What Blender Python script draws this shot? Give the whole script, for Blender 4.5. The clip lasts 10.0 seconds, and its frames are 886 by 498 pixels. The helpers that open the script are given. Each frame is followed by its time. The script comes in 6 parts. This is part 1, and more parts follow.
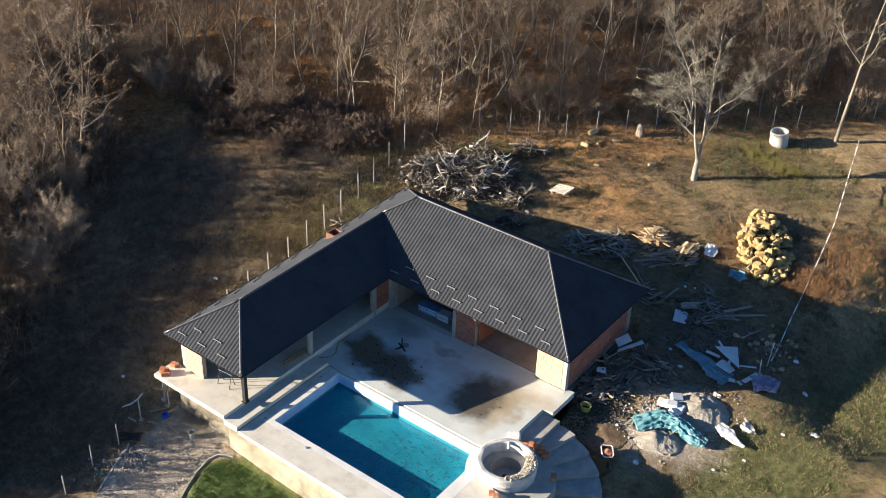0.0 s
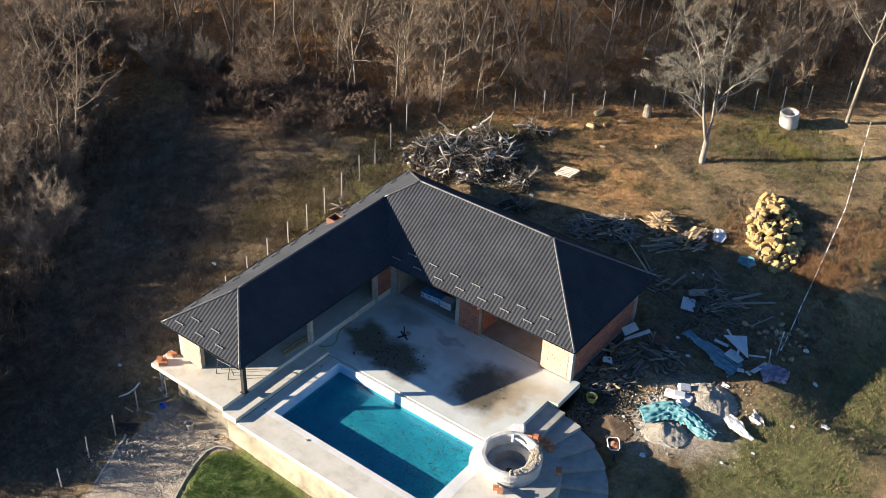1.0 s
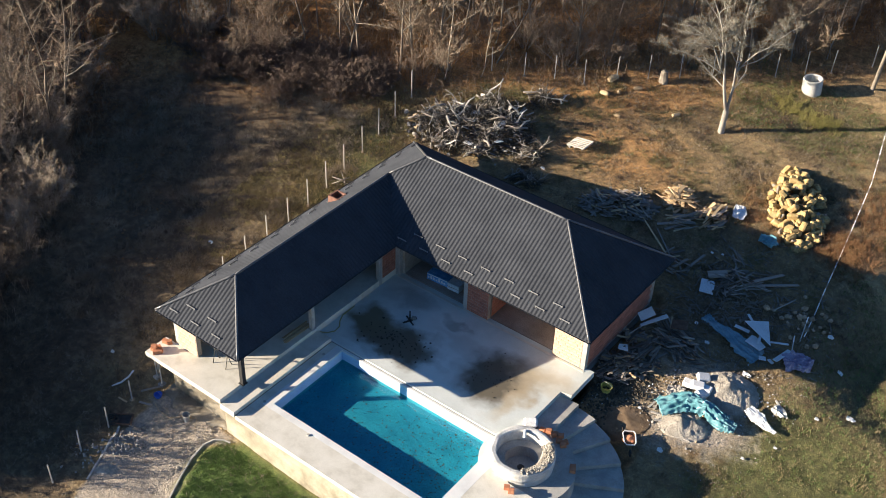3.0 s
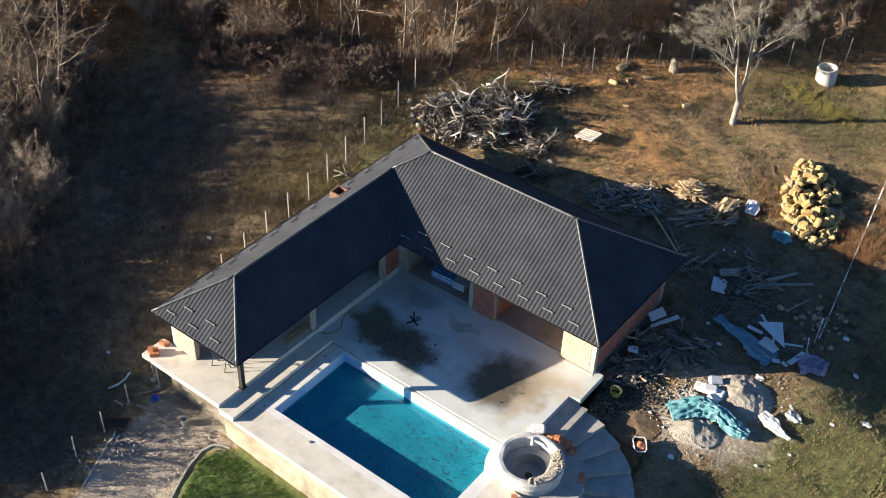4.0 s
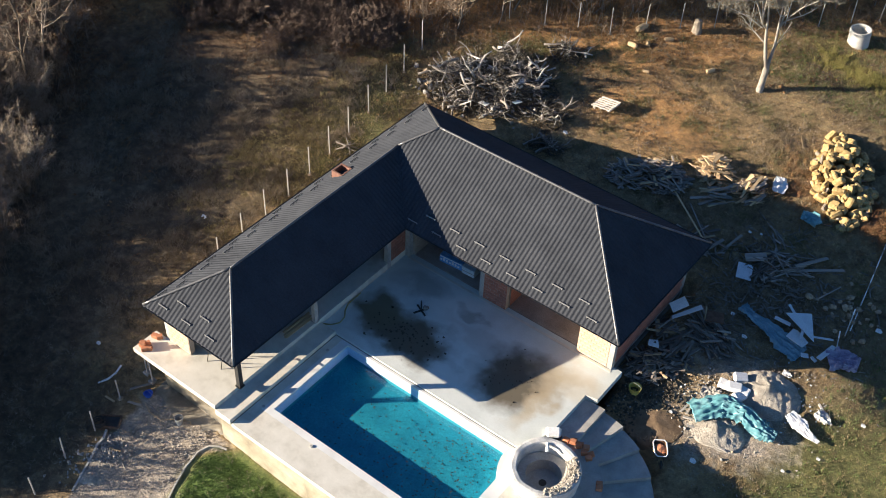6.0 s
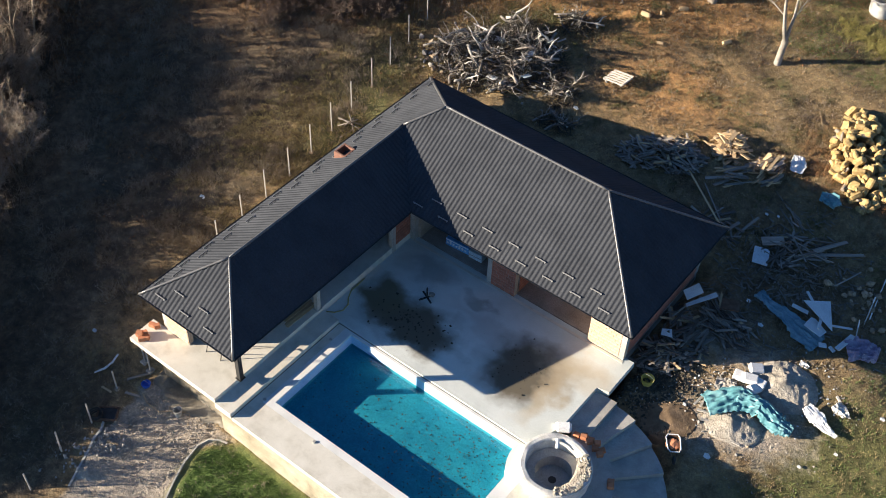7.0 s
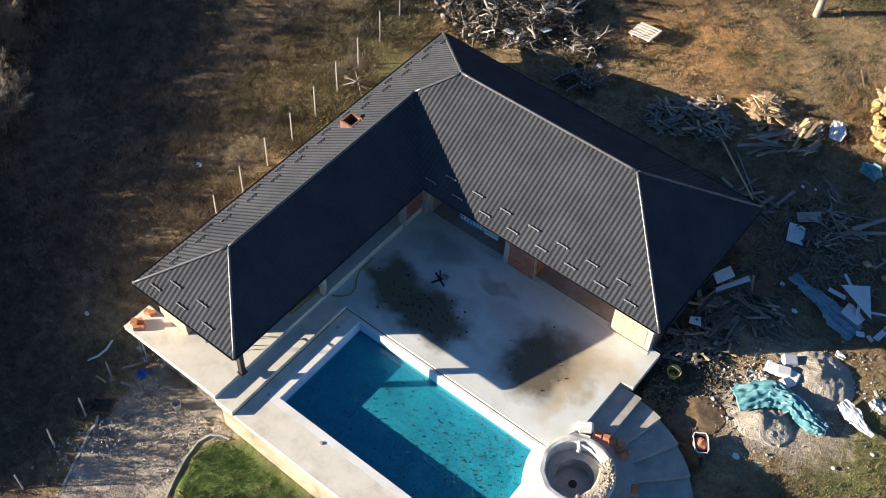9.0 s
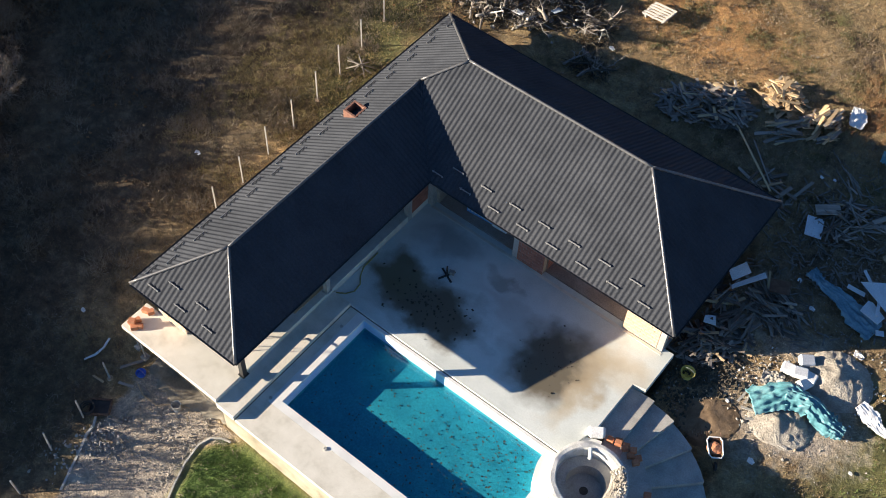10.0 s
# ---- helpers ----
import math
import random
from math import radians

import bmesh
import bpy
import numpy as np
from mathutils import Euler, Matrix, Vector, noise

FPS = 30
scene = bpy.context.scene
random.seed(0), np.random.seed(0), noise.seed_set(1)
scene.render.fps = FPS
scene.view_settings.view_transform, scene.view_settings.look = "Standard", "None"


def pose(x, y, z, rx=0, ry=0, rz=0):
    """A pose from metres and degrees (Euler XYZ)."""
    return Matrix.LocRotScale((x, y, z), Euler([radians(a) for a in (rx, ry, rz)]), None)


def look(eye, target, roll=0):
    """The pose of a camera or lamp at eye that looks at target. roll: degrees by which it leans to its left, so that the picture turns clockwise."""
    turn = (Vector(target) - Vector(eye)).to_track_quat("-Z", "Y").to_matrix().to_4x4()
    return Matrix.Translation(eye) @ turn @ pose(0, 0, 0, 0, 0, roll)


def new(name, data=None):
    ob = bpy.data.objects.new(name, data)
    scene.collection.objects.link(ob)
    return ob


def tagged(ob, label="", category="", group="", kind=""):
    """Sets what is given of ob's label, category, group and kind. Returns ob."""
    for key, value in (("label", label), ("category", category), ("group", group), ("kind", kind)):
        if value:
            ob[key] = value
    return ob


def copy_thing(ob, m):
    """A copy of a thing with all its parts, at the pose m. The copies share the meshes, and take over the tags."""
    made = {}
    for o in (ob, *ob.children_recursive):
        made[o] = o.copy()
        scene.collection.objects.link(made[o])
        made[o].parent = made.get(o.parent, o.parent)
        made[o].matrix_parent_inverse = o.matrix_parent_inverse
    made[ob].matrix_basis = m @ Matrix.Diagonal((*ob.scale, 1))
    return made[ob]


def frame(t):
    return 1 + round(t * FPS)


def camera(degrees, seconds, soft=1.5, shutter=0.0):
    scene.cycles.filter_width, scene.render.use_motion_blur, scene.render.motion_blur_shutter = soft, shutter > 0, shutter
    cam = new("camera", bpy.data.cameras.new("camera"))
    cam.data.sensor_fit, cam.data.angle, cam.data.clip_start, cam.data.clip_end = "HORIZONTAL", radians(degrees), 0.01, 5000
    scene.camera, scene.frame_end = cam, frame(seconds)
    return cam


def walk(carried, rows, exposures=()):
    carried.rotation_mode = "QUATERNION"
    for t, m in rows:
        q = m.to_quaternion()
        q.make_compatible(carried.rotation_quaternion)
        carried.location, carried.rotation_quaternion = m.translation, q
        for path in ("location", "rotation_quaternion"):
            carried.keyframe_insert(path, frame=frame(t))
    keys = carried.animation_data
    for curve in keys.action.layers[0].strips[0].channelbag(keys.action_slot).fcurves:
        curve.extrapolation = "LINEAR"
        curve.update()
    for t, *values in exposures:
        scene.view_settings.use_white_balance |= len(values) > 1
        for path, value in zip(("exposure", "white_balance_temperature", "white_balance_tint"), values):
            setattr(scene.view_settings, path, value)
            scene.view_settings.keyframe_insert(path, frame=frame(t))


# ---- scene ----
cam = camera(43.4, 10.0, soft=0.9)
PATH = [
    (0, (36.323, -45.562, 35.922), (35.329, -44.207, 34.836), 2.1),
    (0.5, (35.829, -44.999, 35.904), (34.844, -43.656, 34.797), 2.2),
    (1, (35.272, -44.38, 35.958), (34.297, -43.05, 34.826), 2.2),
    (1.5, (34.765, -43.82, 35.933), (33.798, -42.501, 34.781), 2.2),
    (2, (34.161, -43.205, 35.908), (33.205, -41.898, 34.734), 2.3),
    (2.5, (33.609, -42.551, 35.937), (32.662, -41.258, 34.741), 2.3),
    (4, (31.604, -40.433, 35.941), (30.685, -39.176, 34.686), 2.4),
    (4.5, (30.938, -39.701, 36.021), (30.028, -38.457, 34.747), 2.5),
    (5, (30.213, -38.871, 36.07), (29.315, -37.642, 34.773), 2.5),
    (5.5, (29.488, -38.079, 36.072), (28.606, -36.87, 34.745), 2.6),
    (7, (27.064, -35.451, 36.139), (26.242, -34.321, 34.709), 2.8),
    (7.5, (26.273, -34.601, 36.179), (25.471, -33.498, 34.716), 2.9),
    (8, (25.463, -33.734, 36.189), (24.682, -32.659, 34.695), 2.9),
    (8.5, (24.637, -32.918, 36.194), (23.878, -31.869, 34.67), 3.1),
    (9, (23.74, -31.966, 36.225), (23.006, -30.949, 34.667), 3.2),
    (9.5, (22.92, -31.111, 36.25), (22.209, -30.122, 34.664), 3.3),
    (10, (22.037, -30.247, 36.236), (21.351, -29.288, 34.62), 3.5),
]
walk(cam, [(t, look(eye, target, roll)) for t, eye, target, roll in PATH], exposures=((0.0, 1.62), (10.0, 1.62)))

# ---- light: low winter sun, clear sky ----
SUN_SHADOW = Vector((2.94, 2.60, -1.0)).normalized()
world = bpy.data.worlds.new("sky")
scene.world = world
world.use_nodes = True
wn = world.node_tree.nodes
sky = wn.new("ShaderNodeTexSky")
sky.sky_type, sky.sun_disc = "NISHITA", False
sky.sun_elevation, sky.sun_rotation = radians(14.3), radians(228.5)
sky.altitude, sky.air_density, sky.dust_density, sky.ozone_density = 300, 1.0, 0.2, 6.0
wn["Background"].inputs["Strength"].default_value = 0.050
world.node_tree.links.new(sky.outputs[0], wn["Background"].inputs["Color"])
sun_data = bpy.data.lights.new("sun", "SUN")
sun_data.energy, sun_data.angle, sun_data.color = 5.0, radians(0.3), (1.0, 0.87, 0.70)
sun = new("sun", sun_data)
sun.matrix_world = look((-60, -50, 40), Vector((-60, -50, 40)) + SUN_SHADOW)

# ---- materials ----
def material(name, rough=0.8, metal=0.0):
    m = bpy.data.materials.new(name)
    m.use_nodes = True
    n = m.node_tree.nodes
    b = n["Principled BSDF"]
    b.inputs["Roughness"].default_value, b.inputs["Metallic"].default_value = rough, metal
    return m, n, m.node_tree.links, b


def noise_node(n, l, scale, detail=4.0, rough=0.6, coords="Object", stretch=None):
    tc = n.new("ShaderNodeTexCoord")
    out = tc.outputs[coords]
    if stretch:
        mp = n.new("ShaderNodeMapping")
        mp.inputs["Scale"].default_value = stretch
        l.new(out, mp.inputs["Vector"])
        out = mp.outputs[0]
    t = n.new("ShaderNodeTexNoise")
    t.inputs["Scale"].default_value, t.inputs["Detail"].default_value, t.inputs["Roughness"].default_value = scale, detail, rough
    l.new(out, t.inputs["Vector"])
    return t.outputs["Fac"]


def ramp_node(n, l, fac, stops):
    r = n.new("ShaderNodeValToRGB")
    e = r.color_ramp.elements
    while len(e) < len(stops):
        e.new(0.5)
    for i, (p, c) in enumerate(stops):
        e[i].position, e[i].color = p, (*c, 1)
    l.new(fac, r.inputs[0])
    return r.outputs[0]


def blend(n, l, fac, a, b, mode="MIX"):
    m = n.new("ShaderNodeMix")
    m.data_type, m.blend_type = "RGBA", mode
    for sock, v in ((m.inputs[0], fac), (m.inputs[6], a), (m.inputs[7], b)):
        if isinstance(v, (int, float)):
            sock.default_value = v
        elif isinstance(v, tuple):
            sock.default_value = (*v, 1)
        else:
            l.new(v, sock)
    return m.outputs[2]


def bump(n, l, b, height, strength=0.4, distance=0.02):
    k = n.new("ShaderNodeBump")
    k.inputs["Strength"].default_value, k.inputs["Distance"].default_value = strength, distance
    l.new(height, k.inputs["Height"])
    l.new(k.outputs[0], b.inputs["Normal"])


def shades(name, lo, mid, hi, scale=3.0, fine=25.0, rough=0.85, metal=0.0, relief=0.3, vary=0.0, stretch=None, depth=0.02, grit=1.0):
    """A surface with stains at one scale, grain at another, and a shift from piece to piece."""
    m, n, l, b = material(name, rough, metal)
    big = noise_node(n, l, scale, 5, 0.62, stretch=stretch)
    col = ramp_node(n, l, big, [(0.3, lo), (0.5, mid), (0.72, hi)])
    small = noise_node(n, l, fine, 3, 0.7, stretch=stretch)
    grain = ramp_node(n, l, small, [(0.25, (1 - 0.28 * grit,) * 3), (0.75, (1 + 0.2 * grit,) * 3)])
    col = blend(n, l, 1.0, col, grain, "MULTIPLY")
    if vary:
        oi = n.new("ShaderNodeObjectInfo")
        tone = ramp_node(n, l, oi.outputs["Random"], [(0.0, (1 - vary,) * 3), (1.0, (1 + vary * 0.8, 1 + vary * 0.7, 1 + vary * 0.6))])
        col = blend(n, l, 1.0, col, tone, "MULTIPLY")
    l.new(col, b.inputs["Base Color"])
    if relief:
        bump(n, l, b, small, relief, depth)
    return m


M_ROOF = shades("anthracite_sheet", (0.041, 0.0445, 0.052), (0.052, 0.0562, 0.065), (0.062, 0.0665, 0.076), 0.7, 14, rough=0.7, relief=0.05, depth=0.004)
M_ROOF.node_tree.nodes["Principled BSDF"].inputs["Specular IOR Level"].default_value = 0.02
M_CAP = shades("ridge_metal", (0.105, 0.105, 0.108), (0.135, 0.134, 0.137), (0.165, 0.165, 0.165), 1.5, 20, rough=0.35, metal=0.3, relief=0.05, depth=0.004)
M_GUTTER = shades("dark_gutter", (0.02, 0.02, 0.022), (0.03, 0.03, 0.032), (0.045, 0.044, 0.045), 2, 20, rough=0.4, relief=0.05)
M_GUARD = shades("snow_guard_metal", (0.23, 0.23, 0.23), (0.28, 0.28, 0.28), (0.33, 0.33, 0.33), 4, 30, rough=0.4, metal=0.3, relief=0)
M_BRICK = shades("hollow_clay_block", (0.27, 0.095, 0.065), (0.36, 0.14, 0.095), (0.46, 0.22, 0.15), 4, 40, rough=0.9, relief=0.35, vary=0.22)
# paler copy of the block colour, with the sun on two piers put in
M_BRICK_SUN = shades("pale_sunlit_clay_block", (0.50, 0.31, 0.19), (0.58, 0.40, 0.28), (0.66, 0.51, 0.39), 3, 40, rough=0.9, relief=0.25, vary=0.10)
M_CHIM = shades("sooty_brick", (0.14, 0.065, 0.045), (0.21, 0.10, 0.07), (0.30, 0.16, 0.11), 4, 40, rough=0.9, relief=0.35)
M_PURP = shades("dark_purple_twigs", (0.085, 0.060, 0.047), (0.13, 0.093, 0.072), (0.19, 0.14, 0.105), 0.8, 9, rough=0.95, relief=0, vary=0.3)
M_MORTAR = shades("mortar", (0.30, 0.24, 0.19), (0.38, 0.31, 0.25), (0.48, 0.40, 0.33), 3, 40, rough=0.95)
M_CONC = shades("raw_concrete", (0.30, 0.29, 0.27), (0.40, 0.385, 0.35), (0.50, 0.48, 0.44), 1.3, 22, rough=0.88, relief=0.25)
M_TUB = shades("pale_rough_render", (0.46, 0.45, 0.42), (0.62, 0.61, 0.575), (0.73, 0.715, 0.68), 2.6, 24, rough=0.88, relief=0.25)
M_WALLC = shades("stained_retaining_wall", (0.16, 0.135, 0.09), (0.34, 0.30, 0.22), (0.50, 0.455, 0.355), 0.8, 18, rough=0.9, relief=0.3)
M_DECK = shades("cream_deck_concrete", (0.50, 0.465, 0.385), (0.65, 0.615, 0.53), (0.73, 0.695, 0.61), 1.1, 35, rough=0.8, relief=0.1, grit=0.45)
M_SLAB = shades("dark_stained_concrete", (0.12, 0.10, 0.07), (0.24, 0.205, 0.15), (0.37, 0.33, 0.26), 0.9, 18, rough=0.75, relief=0.2)
M_COPING = shades("white_coping", (0.60, 0.60, 0.575), (0.70, 0.70, 0.675), (0.77, 0.77, 0.75), 0.8, 45, rough=0.75, relief=0.05, grit=0.3)
# pool plaster in light blue
M_PLASTER = shades("light_blue_pool_plaster", (0.38, 0.58, 0.80), (0.46, 0.66, 0.86), (0.56, 0.74, 0.90), 1.2, 30, rough=0.6, relief=0.1)
M_LINER = shades("turquoise_pool_liner", (0.015, 0.19, 0.262), (0.022, 0.24, 0.308), (0.035, 0.29, 0.355), 0.8, 12, rough=0.6, relief=0.1)
M_JOINT = shades("dark_joint", (0.03, 0.028, 0.025), (0.05, 0.045, 0.04), (0.08, 0.07, 0.06), 3, 30, rough=0.9)
M_FLOOR = shades("porch_screed", (0.27, 0.215, 0.18), (0.36, 0.295, 0.25), (0.45, 0.38, 0.33), 0.8, 16, rough=0.9, relief=0.2)
M_STEEL = shades("grey_post_metal", (0.38, 0.37, 0.35), (0.48, 0.47, 0.44), (0.58, 0.56, 0.52), 3, 20, rough=0.5, metal=0.2, relief=0.05)
M_DARKMETAL = shades("dark_metal", (0.025, 0.025, 0.027), (0.04, 0.04, 0.04), (0.06, 0.058, 0.055), 4, 30, rough=0.45, metal=0.4, relief=0.05)
M_BARK = shades("grey_bark", (0.165, 0.135, 0.104), (0.27, 0.226, 0.178), (0.375, 0.322, 0.26), 2.5, 30, rough=0.95, relief=0.4, vary=0.3, stretch=(1, 1, 0.25))
M_BARKP = shades("pale_bark", (0.17, 0.14, 0.105), (0.25, 0.21, 0.16), (0.35, 0.30, 0.24), 2.0, 25, rough=0.95, relief=0.4, stretch=(1, 1, 0.3))
M_TWIG = shades("bare_twigs", (0.16, 0.11, 0.07), (0.245, 0.178, 0.118), (0.34, 0.262, 0.186), 0.8, 9, rough=0.95, relief=0, vary=0.3)
M_TWIGD = shades("dark_twigs", (0.17, 0.12, 0.083), (0.265, 0.195, 0.135), (0.37, 0.29, 0.21), 0.8, 9, rough=0.95, relief=0, vary=0.35)
M_TWIGP = shades("pale_dry_twigs", (0.20, 0.155, 0.11), (0.31, 0.25, 0.185), (0.43, 0.355, 0.275), 0.8, 9, rough=0.95, relief=0, vary=0.25)
M_BELT = shades("dark_hedge_twigs", (0.09, 0.068, 0.05), (0.15, 0.115, 0.083), (0.23, 0.18, 0.135), 0.8, 9, rough=0.95, relief=0, vary=0.45)
M_DRY = shades("dry_grass", (0.16, 0.115, 0.055), (0.25, 0.185, 0.095), (0.36, 0.28, 0.16), 0.35, 6, rough=0.95, relief=0)
M_GRASS = shades("green_grass", (0.065, 0.105, 0.022), (0.105, 0.165, 0.038), (0.165, 0.215, 0.065), 0.6, 6, rough=0.9, relief=0)
M_LEAF = shades("fallen_leaves", (0.14, 0.07, 0.03), (0.23, 0.12, 0.052), (0.33, 0.195, 0.09), 0.5, 8, rough=0.95, relief=0)
M_PLANK = shades("grey_weathered_plank", (0.17, 0.15, 0.13), (0.28, 0.25, 0.215), (0.40, 0.365, 0.32), 2.5, 30, rough=0.9, relief=0.3, vary=0.4, stretch=(0.3, 3, 3))
M_PLANKD = shades("dark_old_timber", (0.075, 0.064, 0.055), (0.13, 0.112, 0.095), (0.22, 0.195, 0.165), 2.5, 30, rough=0.9, relief=0.3, vary=0.45, stretch=(0.3, 3, 3))
M_PLANKF = shades("fresh_sawn_plank", (0.40, 0.28, 0.15), (0.52, 0.38, 0.22), (0.62, 0.48, 0.31), 2.5, 30, rough=0.85, relief=0.3, vary=0.3, stretch=(0.3, 3, 3))
M_PALEWOOD = shades("bleached_wood", (0.42, 0.38, 0.33), (0.54, 0.50, 0.44), (0.64, 0.60, 0.54), 2.5, 30, rough=0.85, relief=0.3, vary=0.15, stretch=(0.3, 3, 3))
M_LOG = shades("split_yellow_wood", (0.26, 0.17, 0.065), (0.43, 0.305, 0.125), (0.57, 0.44, 0.225), 3, 25, rough=0.85, relief=0.35, vary=0.3)
M_STONE = shades("grey_rubble", (0.22, 0.205, 0.18), (0.33, 0.31, 0.28), (0.46, 0.43, 0.39), 3, 25, rough=0.92, relief=0.4, vary=0.3)
M_TANSTONE = shades("tan_stone", (0.26, 0.19, 0.12), (0.37, 0.28, 0.19), (0.48, 0.38, 0.27), 3, 25, rough=0.92, relief=0.4, vary=0.3)
M_SAND = shades("grey_sand", (0.29, 0.255, 0.21), (0.41, 0.37, 0.31), (0.52, 0.475, 0.405), 1.5, 15, rough=0.95, relief=1.0, depth=0.09)
M_TARP = shades("teal_tarpaulin", (0.07, 0.21, 0.245), (0.12, 0.30, 0.335), (0.24, 0.42, 0.45), 2, 15, rough=0.38, relief=0.3)
M_BLUE = shades("blue_sheet", (0.10, 0.21, 0.27), (0.15, 0.28, 0.34), (0.24, 0.36, 0.42), 2, 15, rough=0.5, relief=0.3)
M_WHITE = shades("white_plastic", (0.66, 0.66, 0.65), (0.76, 0.76, 0.75), (0.82, 0.82, 0.81), 2, 20, rough=0.6, relief=0.1)
M_PURPLE = shades("faded_purple_cloth", (0.20, 0.15, 0.24), (0.32, 0.26, 0.36), (0.50, 0.46, 0.52), 3, 18, rough=0.9, relief=0.3)
M_ORANGE = shades("orange_clay", (0.42, 0.15, 0.07), (0.54, 0.22, 0.11), (0.62, 0.31, 0.17), 4, 25, rough=0.85, relief=0.3, vary=0.15)
M_YELLOW = shades("yellow_plastic", (0.55, 0.42, 0.07), (0.66, 0.52, 0.11), (0.72, 0.60, 0.2), 3, 25, rough=0.5, relief=0.05)
M_BLUEP = shades("bright_blue_plastic", (0.015, 0.06, 0.40), (0.03, 0.12, 0.55), (0.06, 0.2, 0.62), 3, 25, rough=0.4, relief=0.05)
M_RUST = shades("rusty_steel", (0.08, 0.045, 0.03), (0.14, 0.08, 0.05), (0.22, 0.135, 0.09), 4, 25, rough=0.8, metal=0.2)
M_BLACK = shades("black_rubber", (0.015, 0.015, 0.015), (0.025, 0.025, 0.025), (0.04, 0.04, 0.04), 4, 25, rough=0.7)
M_WET = shades("wet_leaf_mud", (0.035, 0.03, 0.02), (0.06, 0.05, 0.035), (0.10, 0.085, 0.06), 3, 25, rough=0.9, relief=0.3)

# patio concrete with two muddy stains and tan run-off
M_PATIO, n, l, b = material("stained_patio_concrete", 0.8)
base = ramp_node(n, l, noise_node(n, l, 0.45, 6, 0.65), [(0.28, (0.49, 0.52, 0.49)), (0.5, (0.60, 0.63, 0.595)), (0.72, (0.68, 0.705, 0.67))])
grain = noise_node(n, l, 18, 4, 0.7)
base = blend(n, l, 1.0, base, ramp_node(n, l, grain, [(0.2, (0.85,) * 3), (0.8, (1.1,) * 3)]), "MULTIPLY")
tc = n.new("ShaderNodeTexCoord")
wob = n.new("ShaderNodeTexNoise")
wob.inputs["Scale"].default_value, wob.inputs["Detail"].default_value = 0.9, 5
l.new(tc.outputs["Object"], wob.inputs["Vector"])
off = n.new("ShaderNodeVectorMath")
off.operation = "MULTIPLY_ADD"
off.inputs[1].default_value = (2.2, 2.2, 0)
off.inputs[2].default_value = (-1.1, -1.1, 0)
l.new(wob.outputs["Color"], off.inputs[0])
moved = n.new("ShaderNodeVectorMath")
l.new(tc.outputs["Object"], moved.inputs[0])
l.new(off.outputs[0], moved.inputs[1])
for cx, cy, rx, ry, soft, colour in ((7.9, -11.2, 2.5, 1.3, 0.62, (0.20, 0.175, 0.135)), (8.1, -11.35, 2.0, 0.95, 0.5, (0.125, 0.096, 0.06)), (6.0, -10.7, 1.2, 0.95, 0.7, (0.15, 0.125, 0.07)),
                                     (13.1, -10.3, 1.75, 1.8, 0.62, (0.20, 0.18, 0.145)), (13.0, -10.25, 1.3, 1.4, 0.5, (0.115, 0.096, 0.064)), (14.6, -9.6, 0.8, 1.0, 0.9, (0.26, 0.22, 0.16)), (14.6, -10.9, 0.6, 1.6, 0.9, (0.46, 0.35, 0.20)),
                                     (6.7, -8.3, 1.3, 0.6, 0.9, (0.22, 0.21, 0.19)), (9.5, -8.4, 0.6, 0.3, 0.9, (0.20, 0.19, 0.16)), (15.0, -8.9, 1.6, 0.8, 1.0, (0.50, 0.40, 0.25)),
                                     (10.5, -9.3, 1.8, 0.35, 0.95, (0.45, 0.44, 0.40))):
    mp = n.new("ShaderNodeMapping")
    mp.vector_type = "POINT"
    mp.inputs["Location"].default_value = (-cx / rx, -cy / ry, 0)
    mp.inputs["Scale"].default_value = (1 / rx, 1 / ry, 0)
    l.new(moved.outputs[0], mp.inputs["Vector"])
    ln = n.new("ShaderNodeVectorMath")
    ln.operation = "LENGTH"
    l.new(mp.outputs[0], ln.inputs[0])
    mr = n.new("ShaderNodeMapRange")
    mr.inputs["From Min"].default_value, mr.inputs["From Max"].default_value = 1.0 + soft * 0.4, 1.0 - soft * 0.6
    mr.inputs["To Max"].default_value = 0.92 if soft < 0.8 else 0.55
    l.new(ln.outputs["Value"], mr.inputs["Value"])
    base = blend(n, l, mr.outputs[0], base, colour)
l.new(base, b.inputs["Base Color"])
bump(n, l, b, grain, 0.15, 0.01)

# pool water: a clear tinted surface with a faint gloss
M_WATER = bpy.data.materials.new("pool_water")
M_WATER.use_nodes = True
n, l = M_WATER.node_tree.nodes, M_WATER.node_tree.links
n.remove(n["Principled BSDF"])
clear_, gloss, both = n.new("ShaderNodeBsdfTransparent"), n.new("ShaderNodeBsdfGlossy"), n.new("ShaderNodeMixShader")
clear_.inputs["Color"].default_value = (0.50, 0.90, 0.96, 1)
gloss.inputs["Roughness"].default_value, both.inputs[0].default_value = 0.04, 0.03
ripple = n.new("ShaderNodeBump")
ripple.inputs["Strength"].default_value, ripple.inputs["Distance"].default_value = 0.05, 0.03
l.new(noise_node(n, l, 2.2, 3, 0.5), ripple.inputs["Height"])
l.new(ripple.outputs[0], gloss.inputs["Normal"])
l.new(clear_.outputs[0], both.inputs[1])
l.new(gloss.outputs[0], both.inputs[2])
l.new(both.outputs[0], n["Material Output"].inputs["Surface"])

